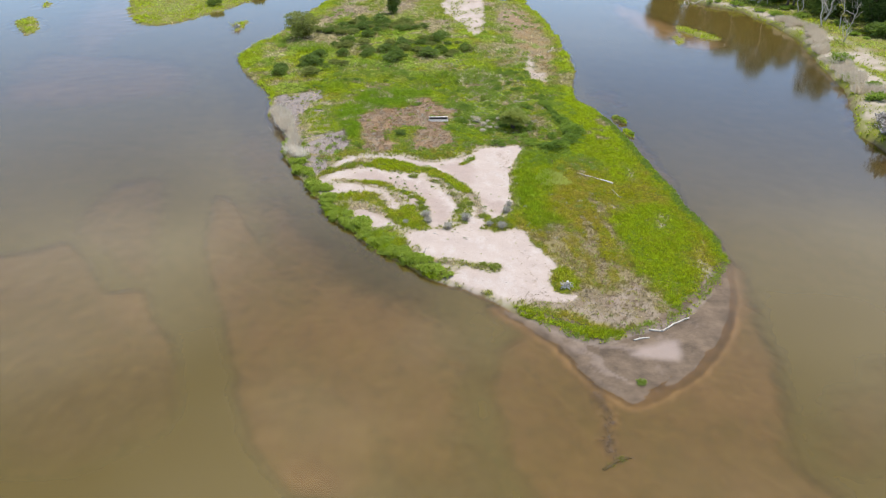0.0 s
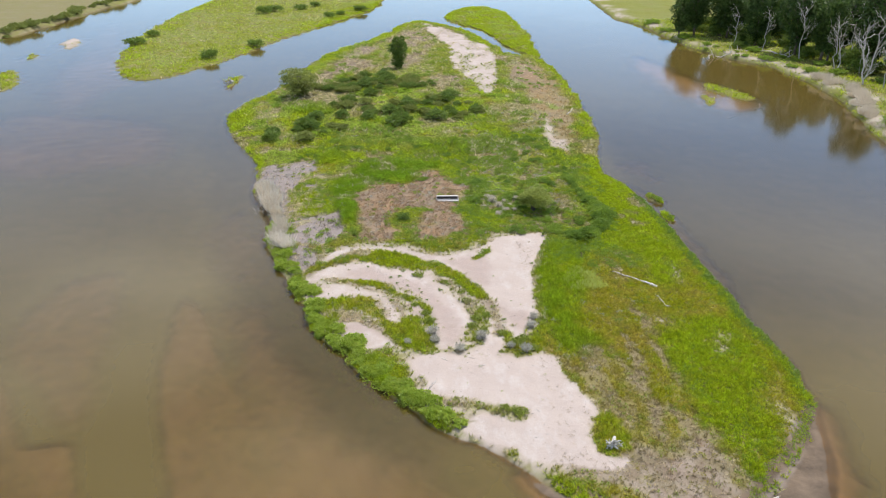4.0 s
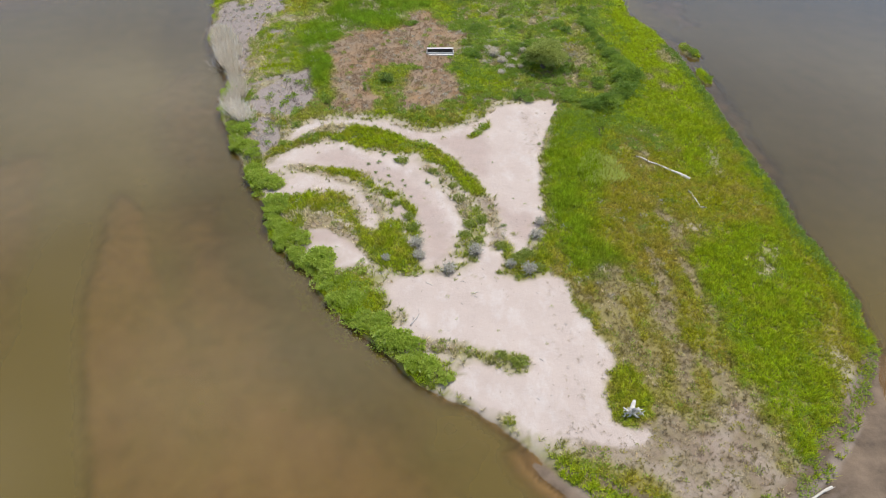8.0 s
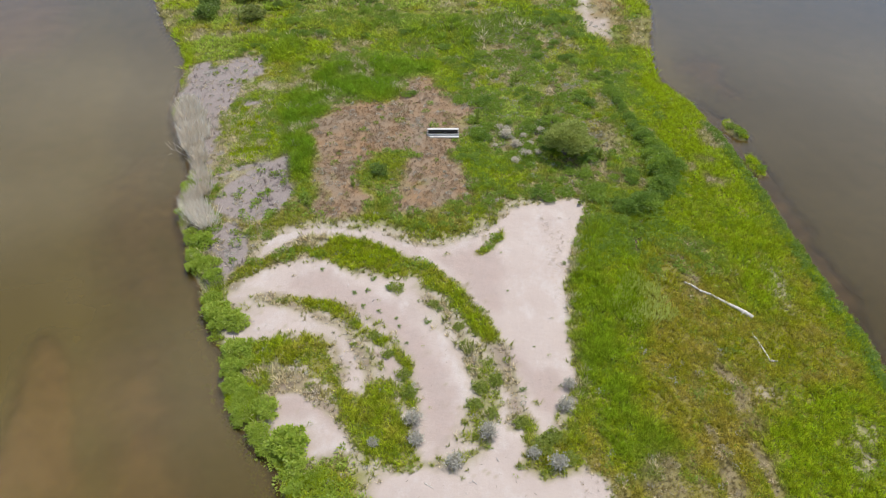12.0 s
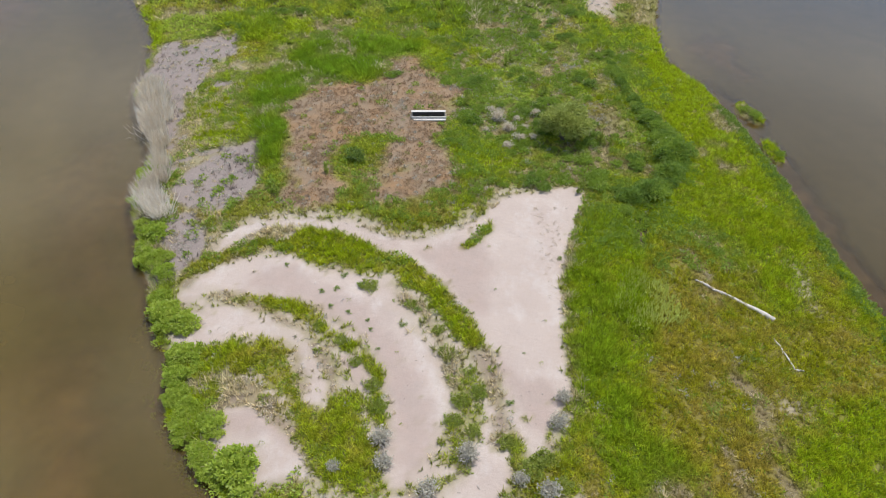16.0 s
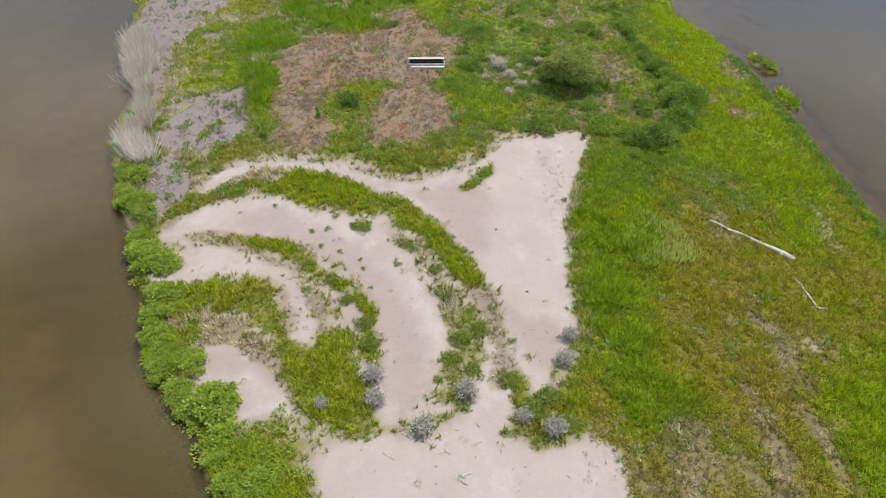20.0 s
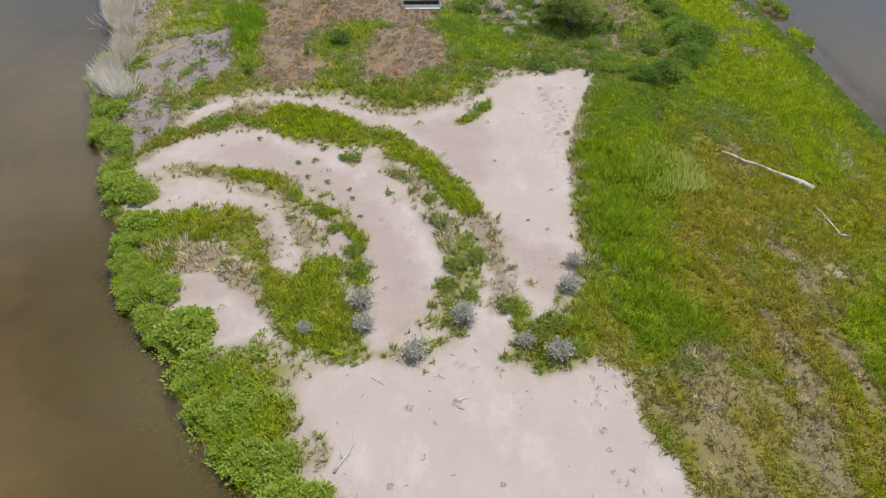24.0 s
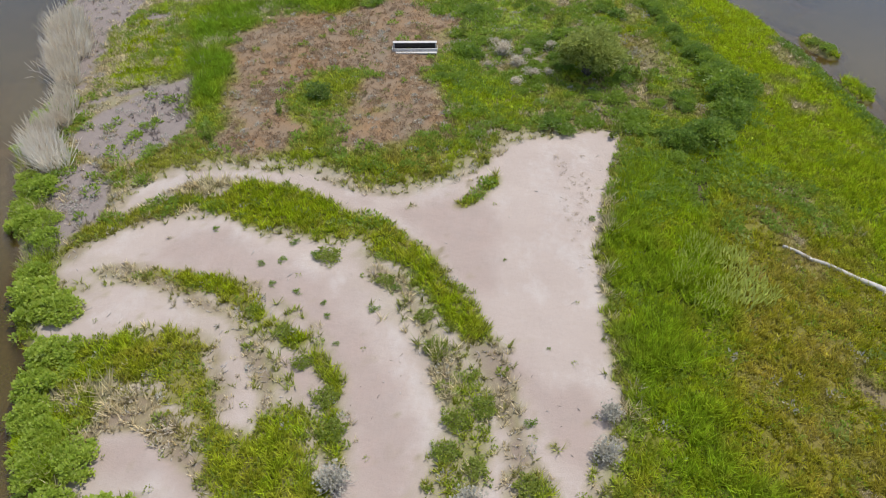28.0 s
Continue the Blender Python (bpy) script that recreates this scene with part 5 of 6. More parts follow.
# ---- woods on the east bank ----
COTTONWOODS = [(86, 290), (95, 283), (100, 268), (108, 275), (110, 257), (118, 264), (116, 246), (128, 279), (128, 255), (122, 236), (124, 222), (136, 262), (134, 238), (122, 205), (132, 215),
               (118, 290), (104, 295), (92, 302), (142, 245), (146, 225), (140, 280), (128, 300), (112, 310), (150, 265), (134, 198), (146, 205), (98, 318), (156, 240), (120, 325), (140, 315)]
spots = [(x - 3 + rng.uniform(-3.5, 3.5), y + rng.uniform(-4, 4), rng.uniform(0.6, 1.1)) for x, y in COTTONWOODS for _ in range(2)]
for k in range(3):
    t = tree("cottonwood", "tall dark green cottonwood in the riverside wood", 17, 9.5, 4200, COTTON, 0.7, 50 + k, 0.4, 34, 0.22, "cottonwoods on the bank")
    plant_out(t, spots[k::3], 14 + k)
under = [(x + rng.uniform(-7, 7), y + rng.uniform(-7, 7), rng.uniform(0.7, 1.5)) for x, y in COTTONWOODS for _ in range(3)]
under = [s for s in under if s[0] > 93 + max(0, s[1] - 200) * -0.06]
a = shrub("understorey_shrub", "dark shrub below the cottonwoods", DARKLEAF, 4.5, 3.0, 1500, 0.45, 55, group="shrubs under the trees", lobes=12)
plant_out(a, under, 17)


def dead_tree(name, label, high, seed, lean=0.06, group="", r=0.2, bare=0.3):
    """A leafless bleached tree with forking limbs."""
    rng = np.random.default_rng(seed)
    root = thing(name, label, "dead tree", group)
    trunk, limbs = Quads(), Quads()
    top = np.array([rng.normal(0, lean) * high, rng.normal(0, lean) * high, high * 0.8])
    line = crooked((0, 0, -0.3), top, rng, 8, 0.03)
    trunk.tube(line, np.linspace(r, r * 0.3, 8), 7)

    def fork(p, d, length, rad, level):
        q = p + d * length
        limbs.tube(crooked(p, q, rng, 4, 0.1), np.linspace(rad, rad * 0.45, 4), 5)
        if level:
            for _ in range(rng.integers(2, 4)):
                nd = d + rng.normal(0, 0.5, 3) + (0, 0, 0.15)
                fork(p + (q - p) * rng.uniform(0.5, 1), nd / np.linalg.norm(nd), length * rng.uniform(0.5, 0.75), rad * 0.5, level - 1)

    for i in range(9):
        t = bare + (1 - bare) * i / 8
        p = line[0] + (top - line[0]) * t
        a = rng.uniform(0, 2 * np.pi)
        d = np.array([np.cos(a) * 0.7, np.sin(a) * 0.7, rng.uniform(0.3, 1.0)])
        fork(p, d / np.linalg.norm(d), high * rng.uniform(0.14, 0.24), r * 0.42, 2)
    part("trunk", trunk, DRIFT, root, smooth=True)
    part("branching", limbs, DRIFT, root)
    return root


d1 = dead_tree("dead_tree", "leafless bleached white tree at the wood's edge", 16, 61, group="dead trees")
plant_out(d1, [(107.2, 229.1, 1.0), (117, 243, 1.0), (93.5, 272, 0.8)], 18)
d0 = dead_tree("dead_tree", "slender leafless white trunk in the wood", 15, 63, 0.03, "dead trees", 0.15, 0.45)
plant_out(d0, [(108.5, 233, 1.0), (113, 228, 0.9), (109, 208, 0.9), (99, 262, 0.8), (104, 246, 0.9), (116, 215, 0.9), (121, 243, 1.1)], 26)
d2 = dead_tree("dead_tree", "leafless pale grey forked tree at the wood's edge", 14, 62, 0.1, "dead trees", 0.24, 0.15)
plant_out(d2, [(106.2, 212.2, 1.0), (111, 221, 1.05), (103, 193, 0.8)], 19)


# ---- low herbs ----
def herb_clumps(name, label, spots, leaf, size, per, seed):
    """Low leafy clumps strewn over the ground, as one mesh."""
    rng = np.random.default_rng(seed)
    zs = heights(spots)
    q = Quads()
    for (x, y), z in zip(spots, zs):
        k = size * rng.uniform(0.4, 1.3)
        n = int(per * (0.5 + k / size))
        r = np.sqrt(rng.uniform(0, 1, n)) * k
        a = rng.uniform(0, 2 * np.pi, n)
        c = np.stack([x + r * np.cos(a), y + r * np.sin(a), z + rng.uniform(0, 0.7, n) * (k - r * 0.6)], 1)
        d = np.stack([np.cos(a) * 0.7, np.sin(a) * 0.7, np.full(n, 0.7)], 1)
        q.leaves(c, d, size * 0.55, size * 0.13, rng)
    ob = new(name, q.mesh(name, leaf))
    return tagged(ob, label, "herbs", kind="stuff")


def strewn(n, x0, x1, y0, y1, seed, want):
    """n spots in the rectangle where want(fields) allows it."""
    g = np.random.default_rng(seed)
    x, y = g.uniform(x0, x1, n), g.uniform(y0, y1, n)
    f = sample(x, y)
    keep = want(f, x, y) > g.uniform(0, 1, n)
    return [(float(u), float(v)) for u, v in zip(x[keep], y[keep])]


herb_clumps("herbs", "green leafy herbs among the island's grass", strewn(2200, -34, 24, 76, 165, 201, lambda f, x, y: (f["sand"] < 0.3) * (f["island"] > 0.4) * (1 - 0.75 * f["grey"]) * (1 - 0.95 * f["brown"]) * (1 - 0.85 * (x > 11) * (y < 110)) * ease(fbm(x * 0.2, y * 0.2, 3), -0.2, 0.3)), HERB, 0.42, 34, 211)
herb_clumps("herbs", "darker green herbs on the island's rise", strewn(5200, -30, 24, 108, 165, 202, lambda f, x, y: (f["sand"] < 0.2) * (f["island"] > 1.5) * ease(fbm(x * 0.22, y * 0.22, 13), -0.15, 0.2) * (1 - 0.8 * f["grey"]) * (1 - 0.95 * f["brown"])), WILLOW, 0.45, 34, 212)
herb_clumps("herbs", "green bushy herbs below the grassy rise", strewn(2000, 0, 25, 110, 172, 208, lambda f, x, y: (f["sand"] < 0.2) * (1 - 0.9 * f["brown"]) * (f["island"] > 2) * ease(fbm(x * 0.28 + 3, y * 0.28, 14), 0.0, 0.25)), WILLOW, 0.48, 40, 218)
herb_clumps("sage_herbs", "silver grey herbs dotted over the dry ground", strewn(4600, -34, 22, 84, 185, 203, lambda f, x, y: (f["island"] > 0.8) * (f["sand"] < 0.75) * (0.12 + 0.6 * f["grey"] + 0.3 * f["brown"] + 0.8 * (x > 1) * (y > 112) * (1 - f["lush"]))), SAGE, 0.3, 20, 213)
herb_clumps("sand_weeds", "small green weeds dotted over the open sand", strewn(2600, -18, 14, 69, 120, 204, lambda f, x, y: (f["sand"] > 0.55) * (f["sand"] < 1.01) * (0.03 + 0.5 * ease(fbm(x * 0.5, y * 0.5, 7), 0.15, 0.4) * (f["sand"] < 0.98))), HERB, 0.17, 14, 214)
herb_clumps("meadow_herbs", "green herbs on the far half of the island", strewn(1500, -50, 30, 160, 330, 205, lambda f, x, y: (f["sand"] < 0.3) * (f["island"] > 1) * ease(fbm(x * 0.09, y * 0.09, 4), -0.1, 0.3)), WILLOW, 0.8, 30, 215)


herb_clumps("meadow_herbs", "dense bright green herbs covering the meadow", strewn(26000, 9, 36, 62, 122, 231, lambda f, x, y: (f["sand"] < 0.3) * (f["island"] > 0.3) * (0.12 + 0.65 * f["lush"]) * (1 - 0.85 * f["pale"]) * ease(fbm(x * 0.9, y * 0.9, 15), -0.25, 0.1)), MEADOWHERB, 0.27, 12, 241)
herb_clumps("yellow_herbs", "yellowing herbs in the drier parts of the meadow", strewn(9000, 9, 36, 62, 122, 232, lambda f, x, y: (f["sand"] < 0.4) * (f["island"] > 0.3) * (1 - f["lush"]) * (1 - 0.5 * f["pale"]) * ease(fbm(x * 0.8, y * 0.8, 16), -0.1, 0.2)), YELLOWHERB, 0.24, 12, 242)
herb_clumps("dry_tufts", "small straw pale tufts over the dry meadow soil", strewn(9000, 9, 30, 63, 116, 233, lambda f, x, y: f["pale"] * (f["island"] > 0.4) * (0.15 + 0.6 * ease(fbm(x * 1.2, y * 0.7, 18), -0.1, 0.2))), DRYTUFT, 0.16, 9, 243)
herb_clumps("mound_weeds", "dark olive weeds dotted over the dry mound", strewn(2600, -17, 4, 112, 145, 234, lambda f, x, y: f["brown"] * 0.14 * ease(fbm(x * 0.5, y * 0.5, 19), -0.2, 0.2)), OLIVELEAF, 0.3, 14, 244)
herb_clumps("mound_straw", "dry russet grass standing on the mound", strewn(17000, -17, 4, 112, 145, 235, lambda f, x, y: f["brown"] * 0.5 * ease(fbm(x * 0.9, y * 0.9, 20), -0.3, 0.2)), RUSSET, 0.22, 8, 245)
herb_clumps("shore_herbs", "tall leafy herbs along the west shore", strewn(11000, -27, 4, 72, 118, 236, lambda f, x, y: 0.75 * f["shoregreen"] * ease(fbm(x * 0.6, y * 0.6, 22), -0.2, 0.2)), SHORELEAF, 0.42, 22, 246)
herb_clumps("shore_herbs", "tall bright herbs along the east shore", strewn(9000, 24, 37, 76, 135, 239, lambda f, x, y: (f["island"] > 0.05) * (1 - ease(f["island"], 0.6, 1.6)) * (0.35 + 0.6 * ease(y, 84, 92)) * (1 - f["mud"])), SCARPLEAF, 0.42, 22, 247)
herb_clumps("band_herbs", "bright green herbs in curved bands across the sand", strewn(9000, -20, 12, 84, 118, 206, lambda f, x, y: 0.3 * f["green"]), BANDHERB, 0.27, 20, 216)
herb_clumps("straw_tufts", "pale straw tufts standing between the sand swirls", strewn(6000, -22, 12, 84, 118, 207, lambda f, x, y: 0.3 * f["tuft"] * ease(fbm(x * 0.9, y * 0.9, 11), -0.3, 0.2)), REED, 0.36, 16, 217)


leafy = strewn(420, 1, 20, 113, 168, 237, lambda f, x, y: (f["sand"] < 0.2) * (f["brown"] < 0.4) * (f["island"] > 2) * 0.9 * ease(fbm(x * 0.22 + 1, y * 0.22, 17), -0.05, 0.2))
leafy += strewn(260, -30, 4, 138, 170, 238, lambda f, x, y: (f["sand"] < 0.2) * (f["island"] > 2) * 0.8 * ease(fbm(x * 0.2 + 8, y * 0.2, 18), -0.05, 0.2))
h1 = shrub("leafy_shrub", "knee-high leafy green shrub on the dry rise", SCARPLEAF, 1.6, 0.8, 700, 0.15, 43, group="leafy shrubs on the rise", lobes=9, clump=0.9)
plant_out(h1, [(x, y, rng.uniform(0.4, 1.0)) for x, y in leafy[0::2]], 31)
h2 = shrub("leafy_shrub", "low spreading bright green shrub on the dry rise", WILLOW, 1.9, 0.7, 750, 0.15, 44, group="leafy shrubs on the rise", lobes=11, clump=0.8)
plant_out(h2, [(x, y, rng.uniform(0.4, 1.0)) for x, y in leafy[1::2]], 32)


def litter(name, label, spots, seed, wood, size):
    """Twigs and bits of driftwood strewn over the sand, as one mesh."""
    g = np.random.default_rng(seed)
    q = Quads()
    for (x, y), z in zip(spots, heights(spots)):
        a, n = g.uniform(0, np.pi), size * g.uniform(0.3, 1.6)
        d = np.array([np.cos(a), np.sin(a), 0.1]) * n
        q.tube(crooked((x, y, z + 0.01), np.array((x, y, z + 0.02)) + d, g, 3, 0.08), np.array([0.5, 1.0, 0.4]) * size * 0.09, 4)
    return tagged(new(name, q.mesh(name, wood)), label, "driftwood", kind="stuff")


litter("drift_litter", "grey twigs and litter strewn over the sand", strewn(900, -18, 15, 69, 120, 221, lambda f, x, y: (f["sand"] > 0.6) * (0.10 + 0.5 * ease(fbm(x * 0.35, y * 0.35, 8), 0.1, 0.4))), 231, TWIG, 0.28)
litter("drift_litter", "dark bits of bark strewn over the sand", strewn(900, -6, 15, 69, 100, 222, lambda f, x, y: (f["sand"] > 0.6) * (0.06 + 0.6 * ease(fbm(x * 0.4, y * 0.4, 9), 0.15, 0.4))), 232, BARK, 0.16)


litter("drift_litter", "brown and grey drift twigs in bands between the sand swirls", strewn(16000, -20, 14, 75, 118, 223, lambda f, x, y: 0.3 * f["drift"]), 233, TWIG, 0.26)
litter("shoal_debris", "dark debris caught in a trail across the shoal", strewn(7000, 12, 17, 45, 56, 224, lambda f, x, y: 0.3 * ease(0.7 - band(TRAIL, x, y) + 0.5 * fbm(x * 1.2, y * 1.2, 12), 0, 0.5)), 234, BARK, 0.3)


# ---- driftwood ----
def log(name, label, points, r0, r1, seed, stubs=0, material=DRIFT, sides=9, spread=0.5, lift=0.3):
    """A bleached log lying along the points (x, y), with broken stubs."""
    rng = np.random.default_rng(seed)
    root = thing(name, label, "log")
    zs = heights(points)
    p = np.array([(x, y, float(z) + r0 * 0.6) for (x, y), z in zip(points, zs)])
    base = p[0].copy()
    q = np.vstack([crooked(p[i], p[i + 1], rng, 5, 0.02)[:-1] for i in range(len(p) - 1)] + [p[-1:]]) - base
    body = Quads()
    n = len(q)
    body.tube(q, np.linspace(r0, r1, n) * rng.uniform(0.88, 1.12, n), sides)
    part("trunk", body, material, root, smooth=True)
    for _ in range(stubs):
        s = Quads()
        i = rng.integers(1, n)
        d = rng.normal(0, 1, 3) * (1, 1, 0.4) + (0, 0, lift)
        s.tube(crooked(q[i], q[i] + d / np.linalg.norm(d) * spread * rng.uniform(0.4, 1.2), rng, 4, 0.1), np.linspace(r1 * 0.7, 0.012, 4), 5)
        part("stub", s, material, root)
    root.location = base
    return root


log("driftwood_log", "long bleached driftwood log lying on green grass", [(20.8, 106.8), (23.2, 104.7), (25.5, 102.5)], 0.09, 0.18, 71, 3)
log("driftwood_branch", "thin bent bleached branch on the grass", [(24.9, 100.7), (25.2, 99.2), (25.4, 97.8), (26, 97.7)], 0.07, 0.05, 72, 2)
log("stranded_log", "white forked driftwood log on the muddy tip", [(21.7, 64.7), (23.2, 64.6), (24.6, 65.9), (26.6, 67)], 0.11, 0.08, 73, 4, spread=0.9)
log("stranded_branch", "short white driftwood branch on the muddy tip", [(19.7, 62.9), (20.6, 63.2), (21.4, 63.3)], 0.09, 0.07, 74, 3)
log("bleached_stick", "thin white stick on the far grass", [(25.9, 184.6), (27.2, 187.5), (28.2, 191.6)], 0.14, 0.1, 75, 2, spread=1)
log("islet_log", "grey log stranded by the grassy islet", [(71.6, 193.5), (73.4, 195.2), (75.1, 196.4)], 0.2, 0.14, 76, 4, spread=1.2)
log("islet_log", "thin grey log stranded on the sandbar", [(63.6, 188), (66, 188.8)], 0.16, 0.1, 77, 2, spread=0.8)
log("fallen_tree", "bare fallen tree lying along the bank", [(76.4, 252), (84, 257), (95.4, 261)], 0.25, 0.35, 78, 14, spread=4, lift=0.7)
log("fallen_tree", "bare fallen tree lying along the bank", [(95, 262), (100.7, 259), (103, 251)], 0.3, 0.2, 79, 10, spread=3.5, lift=0.7)
log("drift_stick", "grey weathered stick half buried in sand", [(-2.4, 81.0), (-1.8, 82.2)], 0.07, 0.04, 80, 5, TWIG, spread=0.6)
log("drift_stick", "thin grey stick on the open sand", [(2.7, 84.9), (3.3, 85.1)], 0.04, 0.03, 81, 1, DRIFT)
log("drift_stick", "thin grey stick on the open sand", [(1.9, 86.5), (2.2, 86.2)], 0.035, 0.025, 82, 1, TWIG)
log("drift_stick", "thin pale stick on the open sand", [(-1.3, 86.2), (-0.7, 85.8)], 0.03, 0.02, 83, 1, DRIFT)


def stump(name, label, x, y, size, seed, roots=10, wood=DRIFT):
    """A bleached stump lying on its side with its root plate spread out."""
    rng = np.random.default_rng(seed)
    root = thing(name, label, "stump")
    body = Quads()
    body.tube(crooked((0, 0, 0.25), (0.3, 0.75, 0.35), rng, 5, 0.03) * size, np.array([0.2, 0.18, 0.15, 0.13, 0.10]) * size, 9)
    part("trunk", body, wood, root, smooth=True)
    for i in range(roots):
        r = Quads()
        a = 2 * math.pi * i / roots
        d = np.array([math.cos(a), -0.35, math.sin(a) * 0.8 + 0.25]) * size * rng.uniform(0.5, 0.85)
        r.tube(crooked((0, 0, 0.25 * size), d + (0, 0, 0.25 * size), rng, 5, 0.12), np.linspace(0.11, 0.025, 5) * size, 6)
        part("root", r, wood, root)
    root.location = (x, y, ground_z(x, y))
    return root


stump("driftwood_stump", "bleached uprooted stump on a tuft of grass", 14.0, 72.4, 1.2, 91, 15)
stump("river_snag", "bleached root snag stranded on a tiny islet", -59.0, 216.5, 1.9, 92, 14, TWIG)
snag = log("shoal_snag", "dark waterlogged branch caught on the shoal", [(13.2, 45.1), (14.4, 45.9), (15.6, 46.4)], 0.14, 0.09, 93, 9, BARK, spread=0.8)


# ---- hunting blind on the mound ----
def board(x0, x1, y0, y1, z0, z1, bevel=0.012):
    bm = bmesh.new()
    bmesh.ops.create_cube(bm, size=1, matrix=Matrix.Translation(((x0 + x1) / 2, (y0 + y1) / 2, (z0 + z1) / 2)) @ Matrix.Diagonal((x1 - x0, y1 - y0, z1 - z0, 1)))
    bmesh.ops.bevel(bm, geom=list(bm.edges), offset=bevel, segments=1, affect="EDGES")
    return bm


def board_part(name, bm, material, parent, label=""):
    me = bpy.data.meshes.new(name)
    bm.to_mesh(me)
    bm.free()
    me.materials.append(material)
    ob = new(name, me)
    ob.parent = parent
    return tagged(ob, label)


blind = thing("hunting_blind", "long low white wooden hunting blind on dry grass", "hunting blind")
board_part("front_board", board(-1.70, 1.74, -0.40, -0.34, -0.1, 0.27), BOARD, blind)
board_part("front_ledge", board(-1.50, 1.74, -0.72, -0.45, -0.05, 0.06), BOARD, blind)
# back board, bench and floor carry the inner shade in their colour
board_part("back_board", board(-1.70, 1.70, 0.34, 0.40, -0.1, 0.50), INSIDE_SHADE, blind)
for s in (-1, 1):
    board_part("end_board", board(min(s * 1.75, s * 1.80), max(s * 1.75, s * 1.80), -0.38, 0.33, -0.1, 0.22), BOARD, blind)
    board_part("post", board(s * 1.66 - 0.04, s * 1.66 + 0.04, 0.24, 0.32, 0.0, 0.50), BOARD, blind)
board_part("roof_panel", board(-1.74, 1.76, 0.10, 0.46, 0.505, 0.55), BOARD, blind, "white painted roof panel")
board_part("bench", board(-1.6, 1.6, 0.12, 0.3, 0.2, 0.24), INSIDE_SHADE, blind, "inner bench, coloured dark for the shade inside")
board_part("floor_panel", board(-1.71, 1.71, -0.35, 0.31, -0.05, 0.0), INSIDE_SHADE, blind, "floor boards, coloured dark for the shade inside")
blind.matrix_basis = pose(-0.85, 130.0, ground_z(-0.85, 129.6) + 0.05, 0, 0, 2)


# ---- reeds and stalks ----
def reed_clump(name, label, seed, wide, high, count, group="", leaf=REED):
    rng = np.random.default_rng(seed)
    root = thing(name, label, "reeds", group)
    q = Quads()
    r = np.sqrt(rng.uniform(0, 1, count)) * wide / 2
    a = rng.uniform(0, 2 * np.pi, count)
    c = np.stack([r * np.cos(a), r * np.sin(a), np.zeros(count)], 1)
    d = np.stack([rng.normal(0, 0.3, count), rng.normal(0, 0.3, count), np.ones(count)], 1)
    q.leaves(c, d, high, 0.035, rng, 0.12)
    part("growth", q, leaf, root)
    return root


REEDS = [(-31.6, 132.6), (-30.6, 129.8), (-29.9, 127.6), (-28.6, 125.4), (-27.0, 117.4), (-26.6, 119.2), (-27.2, 121.5), (-32.6, 135.4), (-33.4, 138.4), (-31, 134), (-26, 115.6), (-28.2, 123.6), (-30, 131.5)]
r1 = reed_clump("dry_reeds", "clump of dry straw coloured reeds at the shore", 101, 1.9, 1.8, 420, "dry reeds on the shore")
plant_out(r1, [(x + 1.6, y, rng.uniform(0.7, 1.1)) for x, y in REEDS], 20)
BANK_REEDS = [(99, 222), (98.5, 214), (98.6, 206), (97.5, 199), (95.5, 191), (93.5, 183), (91.5, 175), (90, 167), (88.5, 160), (86, 150)]
PLUMES = [(-28.0, 128.2), (-29.3, 130.6), (-29.1, 132.2), (-30.4, 134.4), (-28.1, 130.1), (-24.1, 114.6), (-25.1, 115.6), (-23.9, 115.3), (-23.1, 114.3), (-24.7, 116.4)]
r0 = reed_clump("reed_plume", "dense plume of tall bleached reeds at the shore", 104, 2.2, 1.7, 230, "reed plumes on the shore", PLUME)
plant_out(r0, [(x + rng.uniform(-0.5, 0.5), y + rng.uniform(-0.5, 0.5), rng.uniform(0.75, 1.0)) for x, y in PLUMES for _ in range(2)], 33)
r2 = reed_clump("dry_reeds", "dry pale reeds on the wooded bank", 103, 3.4, 1.3, 380, "dry reeds on the bank")
plant_out(r2, [(x + rng.uniform(-1, 3), y + rng.uniform(-3, 3), rng.uniform(0.7, 1.2)) for x, y in BANK_REEDS for _ in range(5)], 27)
BANK_EDGE = [(97.5, 228), (96.5, 238), (92, 246), (87, 255), (82, 268), (79.5, 282), (77, 300), (75, 318), (91, 172), (87.5, 156), (82.5, 141), (76.5, 124), (104, 226), (106, 238), (100, 250), (93, 262), (112, 216), (108, 200)]
e1 = shrub("bank_shrub", "low green shrub on the grassy river bank", WILLOW, 3.2, 1.3, 800, 0.3, 36, group="shrubs on the bank")
plant_out(e1, [(x + rng.uniform(0.5, 4), y + rng.uniform(-4, 4), rng.uniform(0.5, 1.2)) for x, y in BANK_EDGE for _ in range(3)], 28)
ISLAND_B_SHRUBS = [(-81.0, 345.8), (-75, 354), (-68, 364), (-61, 372), (-52, 340), (-47.5, 342), (-42, 357), (-104, 271), (-104, 291), (-67, 272), (-73, 250)]
e2 = shrub("island_shrub", "dark green shrub on the neighbouring island", DARKLEAF, 6.0, 3.0, 1200, 0.5, 37, group="shrubs on the next island", lobes=14)
plant_out(e2, [(x + rng.uniform(-2, 2), y + rng.uniform(-3, 3), rng.uniform(0.5, 1.2)) for x, y in ISLAND_B_SHRUBS], 29)
fringe = [(-157 - rng.uniform(0, 5), 285 + 4.2 * k + rng.uniform(-2, 2), rng.uniform(0.5, 1.2)) for k in range(30)]
e3 = shrub("fringe_shrub", "dark olive shrub fringing the far river bank", OLIVELEAF, 4.5, 1.8, 700, 0.5, 38, group="shrubs on the far bank", lobes=12)
plant_out(e3, fringe, 30)

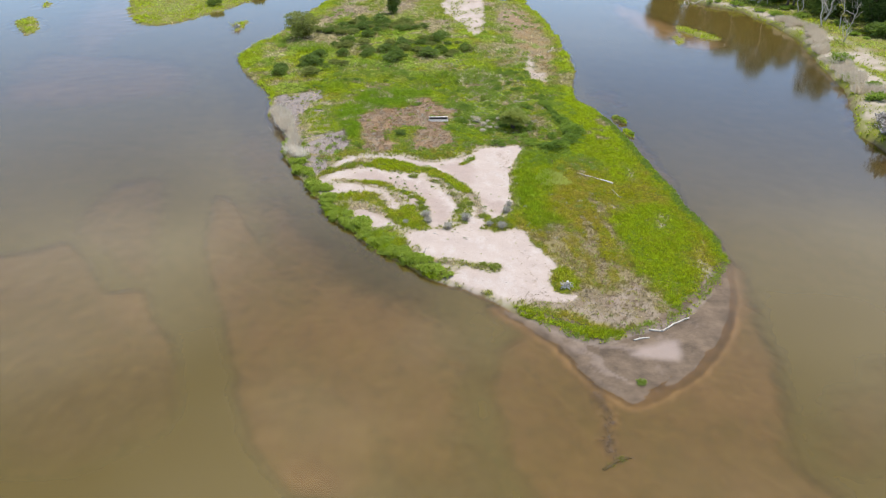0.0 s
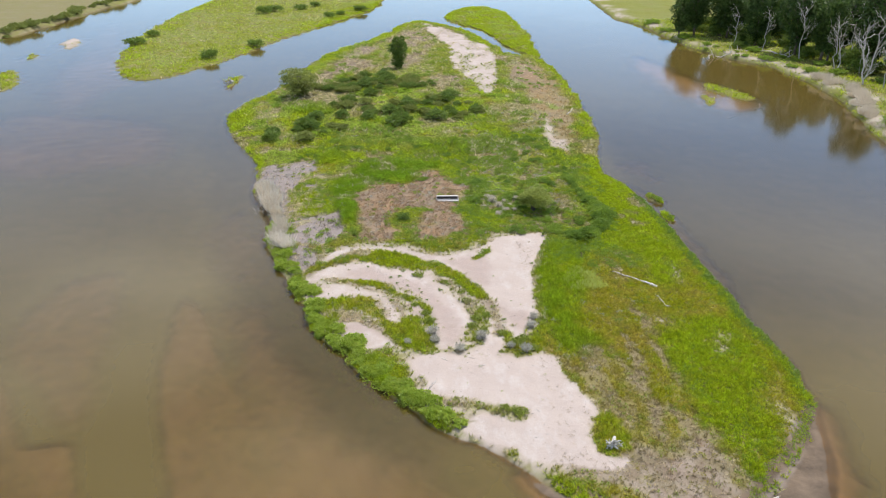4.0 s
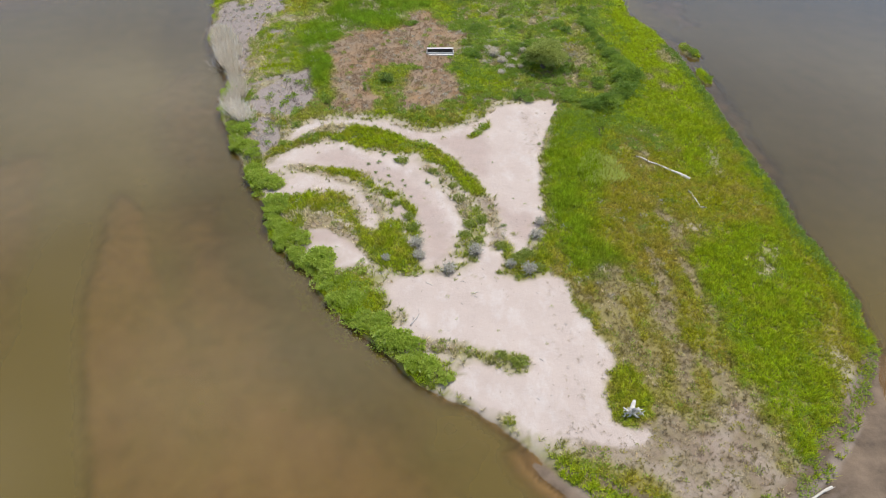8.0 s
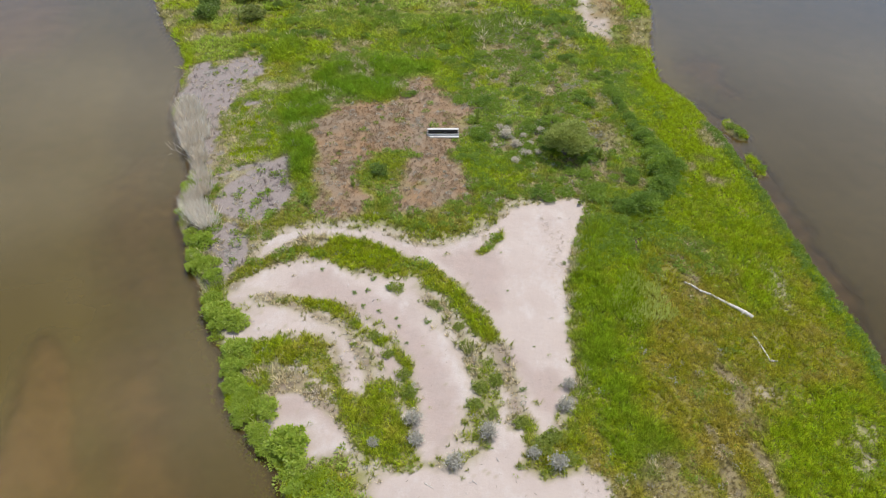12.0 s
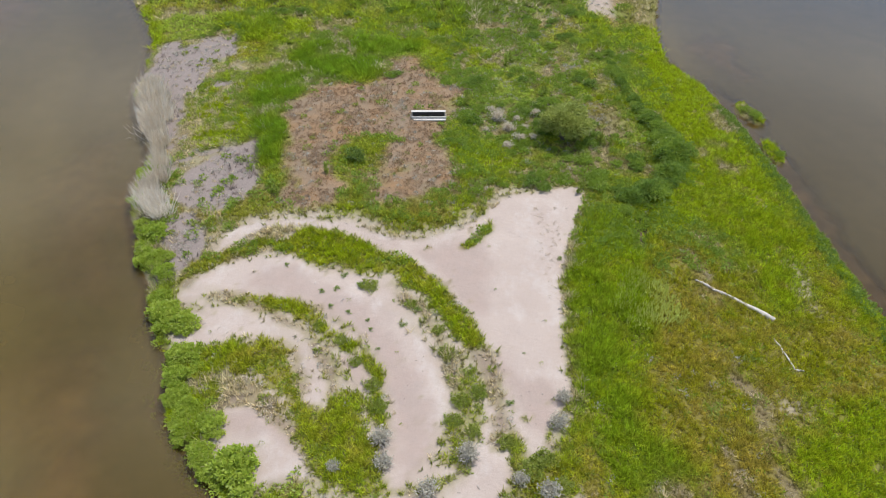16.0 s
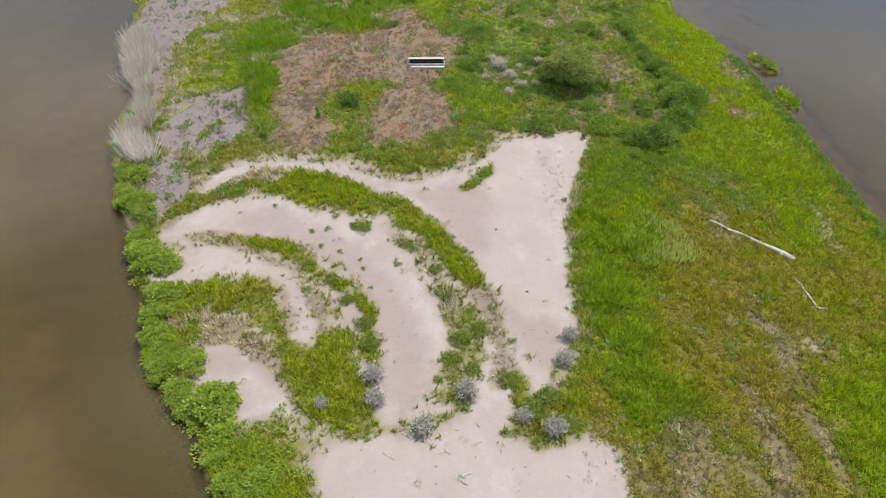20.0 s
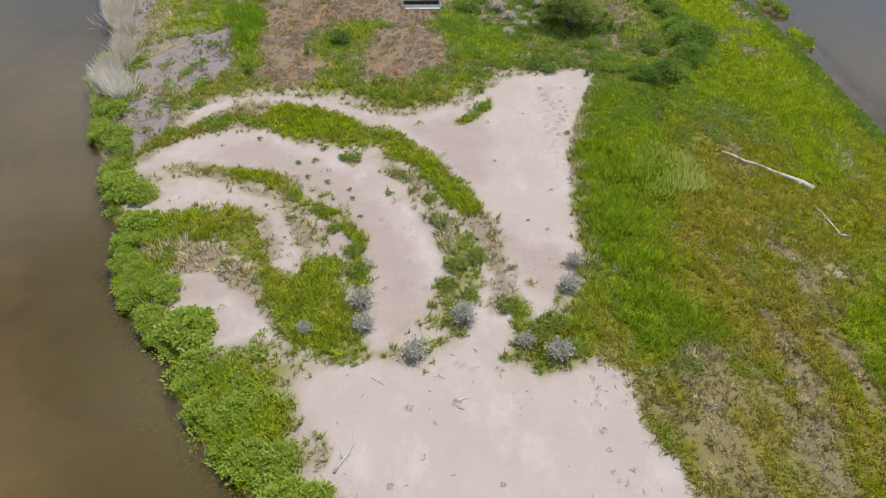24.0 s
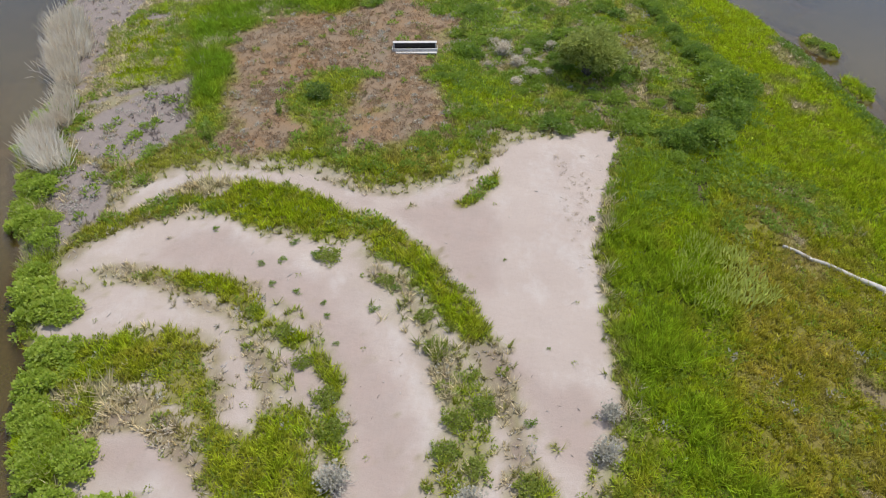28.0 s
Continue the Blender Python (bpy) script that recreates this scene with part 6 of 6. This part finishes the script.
TALL = [(16.2, 106.8), (15.2, 105.3), (17.1, 105.3), (18.0, 104.2), (16.4, 103.1), (17.8, 106.0), (14.8, 104.0), (15.6, 102.2), (17.4, 102.6), (18.6, 102.8)]
g1 = reed_clump("tall_grass", "clump of tall pale green grass in the meadow", 102, 2.0, 0.55, 160, "tall grass clumps", TALLGRASS)
plant_out(g1, [(x, y, rng.uniform(0.8, 1.2)) for x, y in TALL], 21)


def mullein(name, label, seed):
    """A tall flower stalk over a rosette of broad leaves."""
    g = np.random.default_rng(seed)
    root = thing(name, label, "plant", "mullein stalks")
    stalk, leaf = Quads(), Quads()
    stalk.tube(crooked((0, 0, 0), (g.normal(0, 0.05), g.normal(0, 0.05), 1.35), g, 6, 0.02), np.array([0.03, 0.035, 0.05, 0.06, 0.05, 0.02]), 6)
    n = 46
    t = g.uniform(0, 1, n) ** 1.6
    a = g.uniform(0, 2 * np.pi, n)
    c = np.stack([0.03 * np.cos(a), 0.03 * np.sin(a), 0.05 + 0.8 * t], 1)
    d = np.stack([np.cos(a), np.sin(a), 0.35 + 0.6 * t], 1)
    leaf.leaves(c, d, 0.34, 0.075, g, 0.15)
    part("stalk", stalk, HERB, root)
    part("leaf_rosette", leaf, HERB, root)
    return root


m1 = mullein("mullein", "tall pale green mullein stalk among the grass", 301)
MULLEINS = [(15.6, 126.5), (17.0, 126.0), (7.8, 143.5), (-4.0, 160.6), (3.5, 158), (11.2, 136.8), (-4.8, 154.8), (-2.2, 157.4), (-0.2, 159.4), (1.8, 154.1), (7.2, 158.4), (13.2, 118.8), (-10, 119.5), (-14, 116.2), (3.1, 133.5)]
plant_out(m1, [(x + rng.uniform(-0.6, 0.6), y + rng.uniform(-0.6, 0.6), rng.uniform(0.7, 1.2)) for x, y in MULLEINS for _ in range(2)], 22)

dead = shrub("dead_bush", "pale leafless dead bush on the rise", REED, 1.9, 0.9, 500, 0.13, 33, stems=60, group="dead bushes", lobes=10, bark=DRIFT)
plant_out(dead, [(6.2, 130.6, 0.9), (7.3, 128.8, 1.1), (8.3, 127.0, 0.9), (5.6, 132.2, 0.7), (9.0, 129.2, 0.7), (8.2, 130.8, 0.6), (9.6, 127.4, 0.6), (7.0, 125.6, 0.7), (10.2, 132.0, 0.6), (5.0, 128.4, 0.5)], 23)
log("dead_branches", "bundle of grey dead branches over the water", [(-28.6, 126.6), (-29.6, 127.6), (-30.6, 128.2)], 0.08, 0.06, 94, 14, TWIG, spread=2.0, lift=0.5)
tuft = shrub("shoal_tuft", "green leafy tuft standing in the shallows", WILLOW, 2.2, 0.7, 800, 0.16, 34, group="tufts in the shallows")
plant_out(tuft, [(32.8, 134.6, 0.55), (33.4, 133.2, 0.6), (32.9, 127.4, 0.4), (33.6, 125.8, 0.5), (29.9, 141, 0.5), (14.0, 45.6, 0.35), (14.9, 46.1, 0.35), (18.8, 55.9, 0.4)], 24)
brush = shrub("bank_brush", "dark brown leafless brush on the river bank", TWIG, 7.0, 3.4, 1600, 0.5, 35, stems=40, group="brush on the bank", lobes=16)
plant_out(brush, [(76.8, 119.5, 1.0), (75.5, 112, 0.8), (79, 127, 0.8)], 25)

scene.frame_set(1)
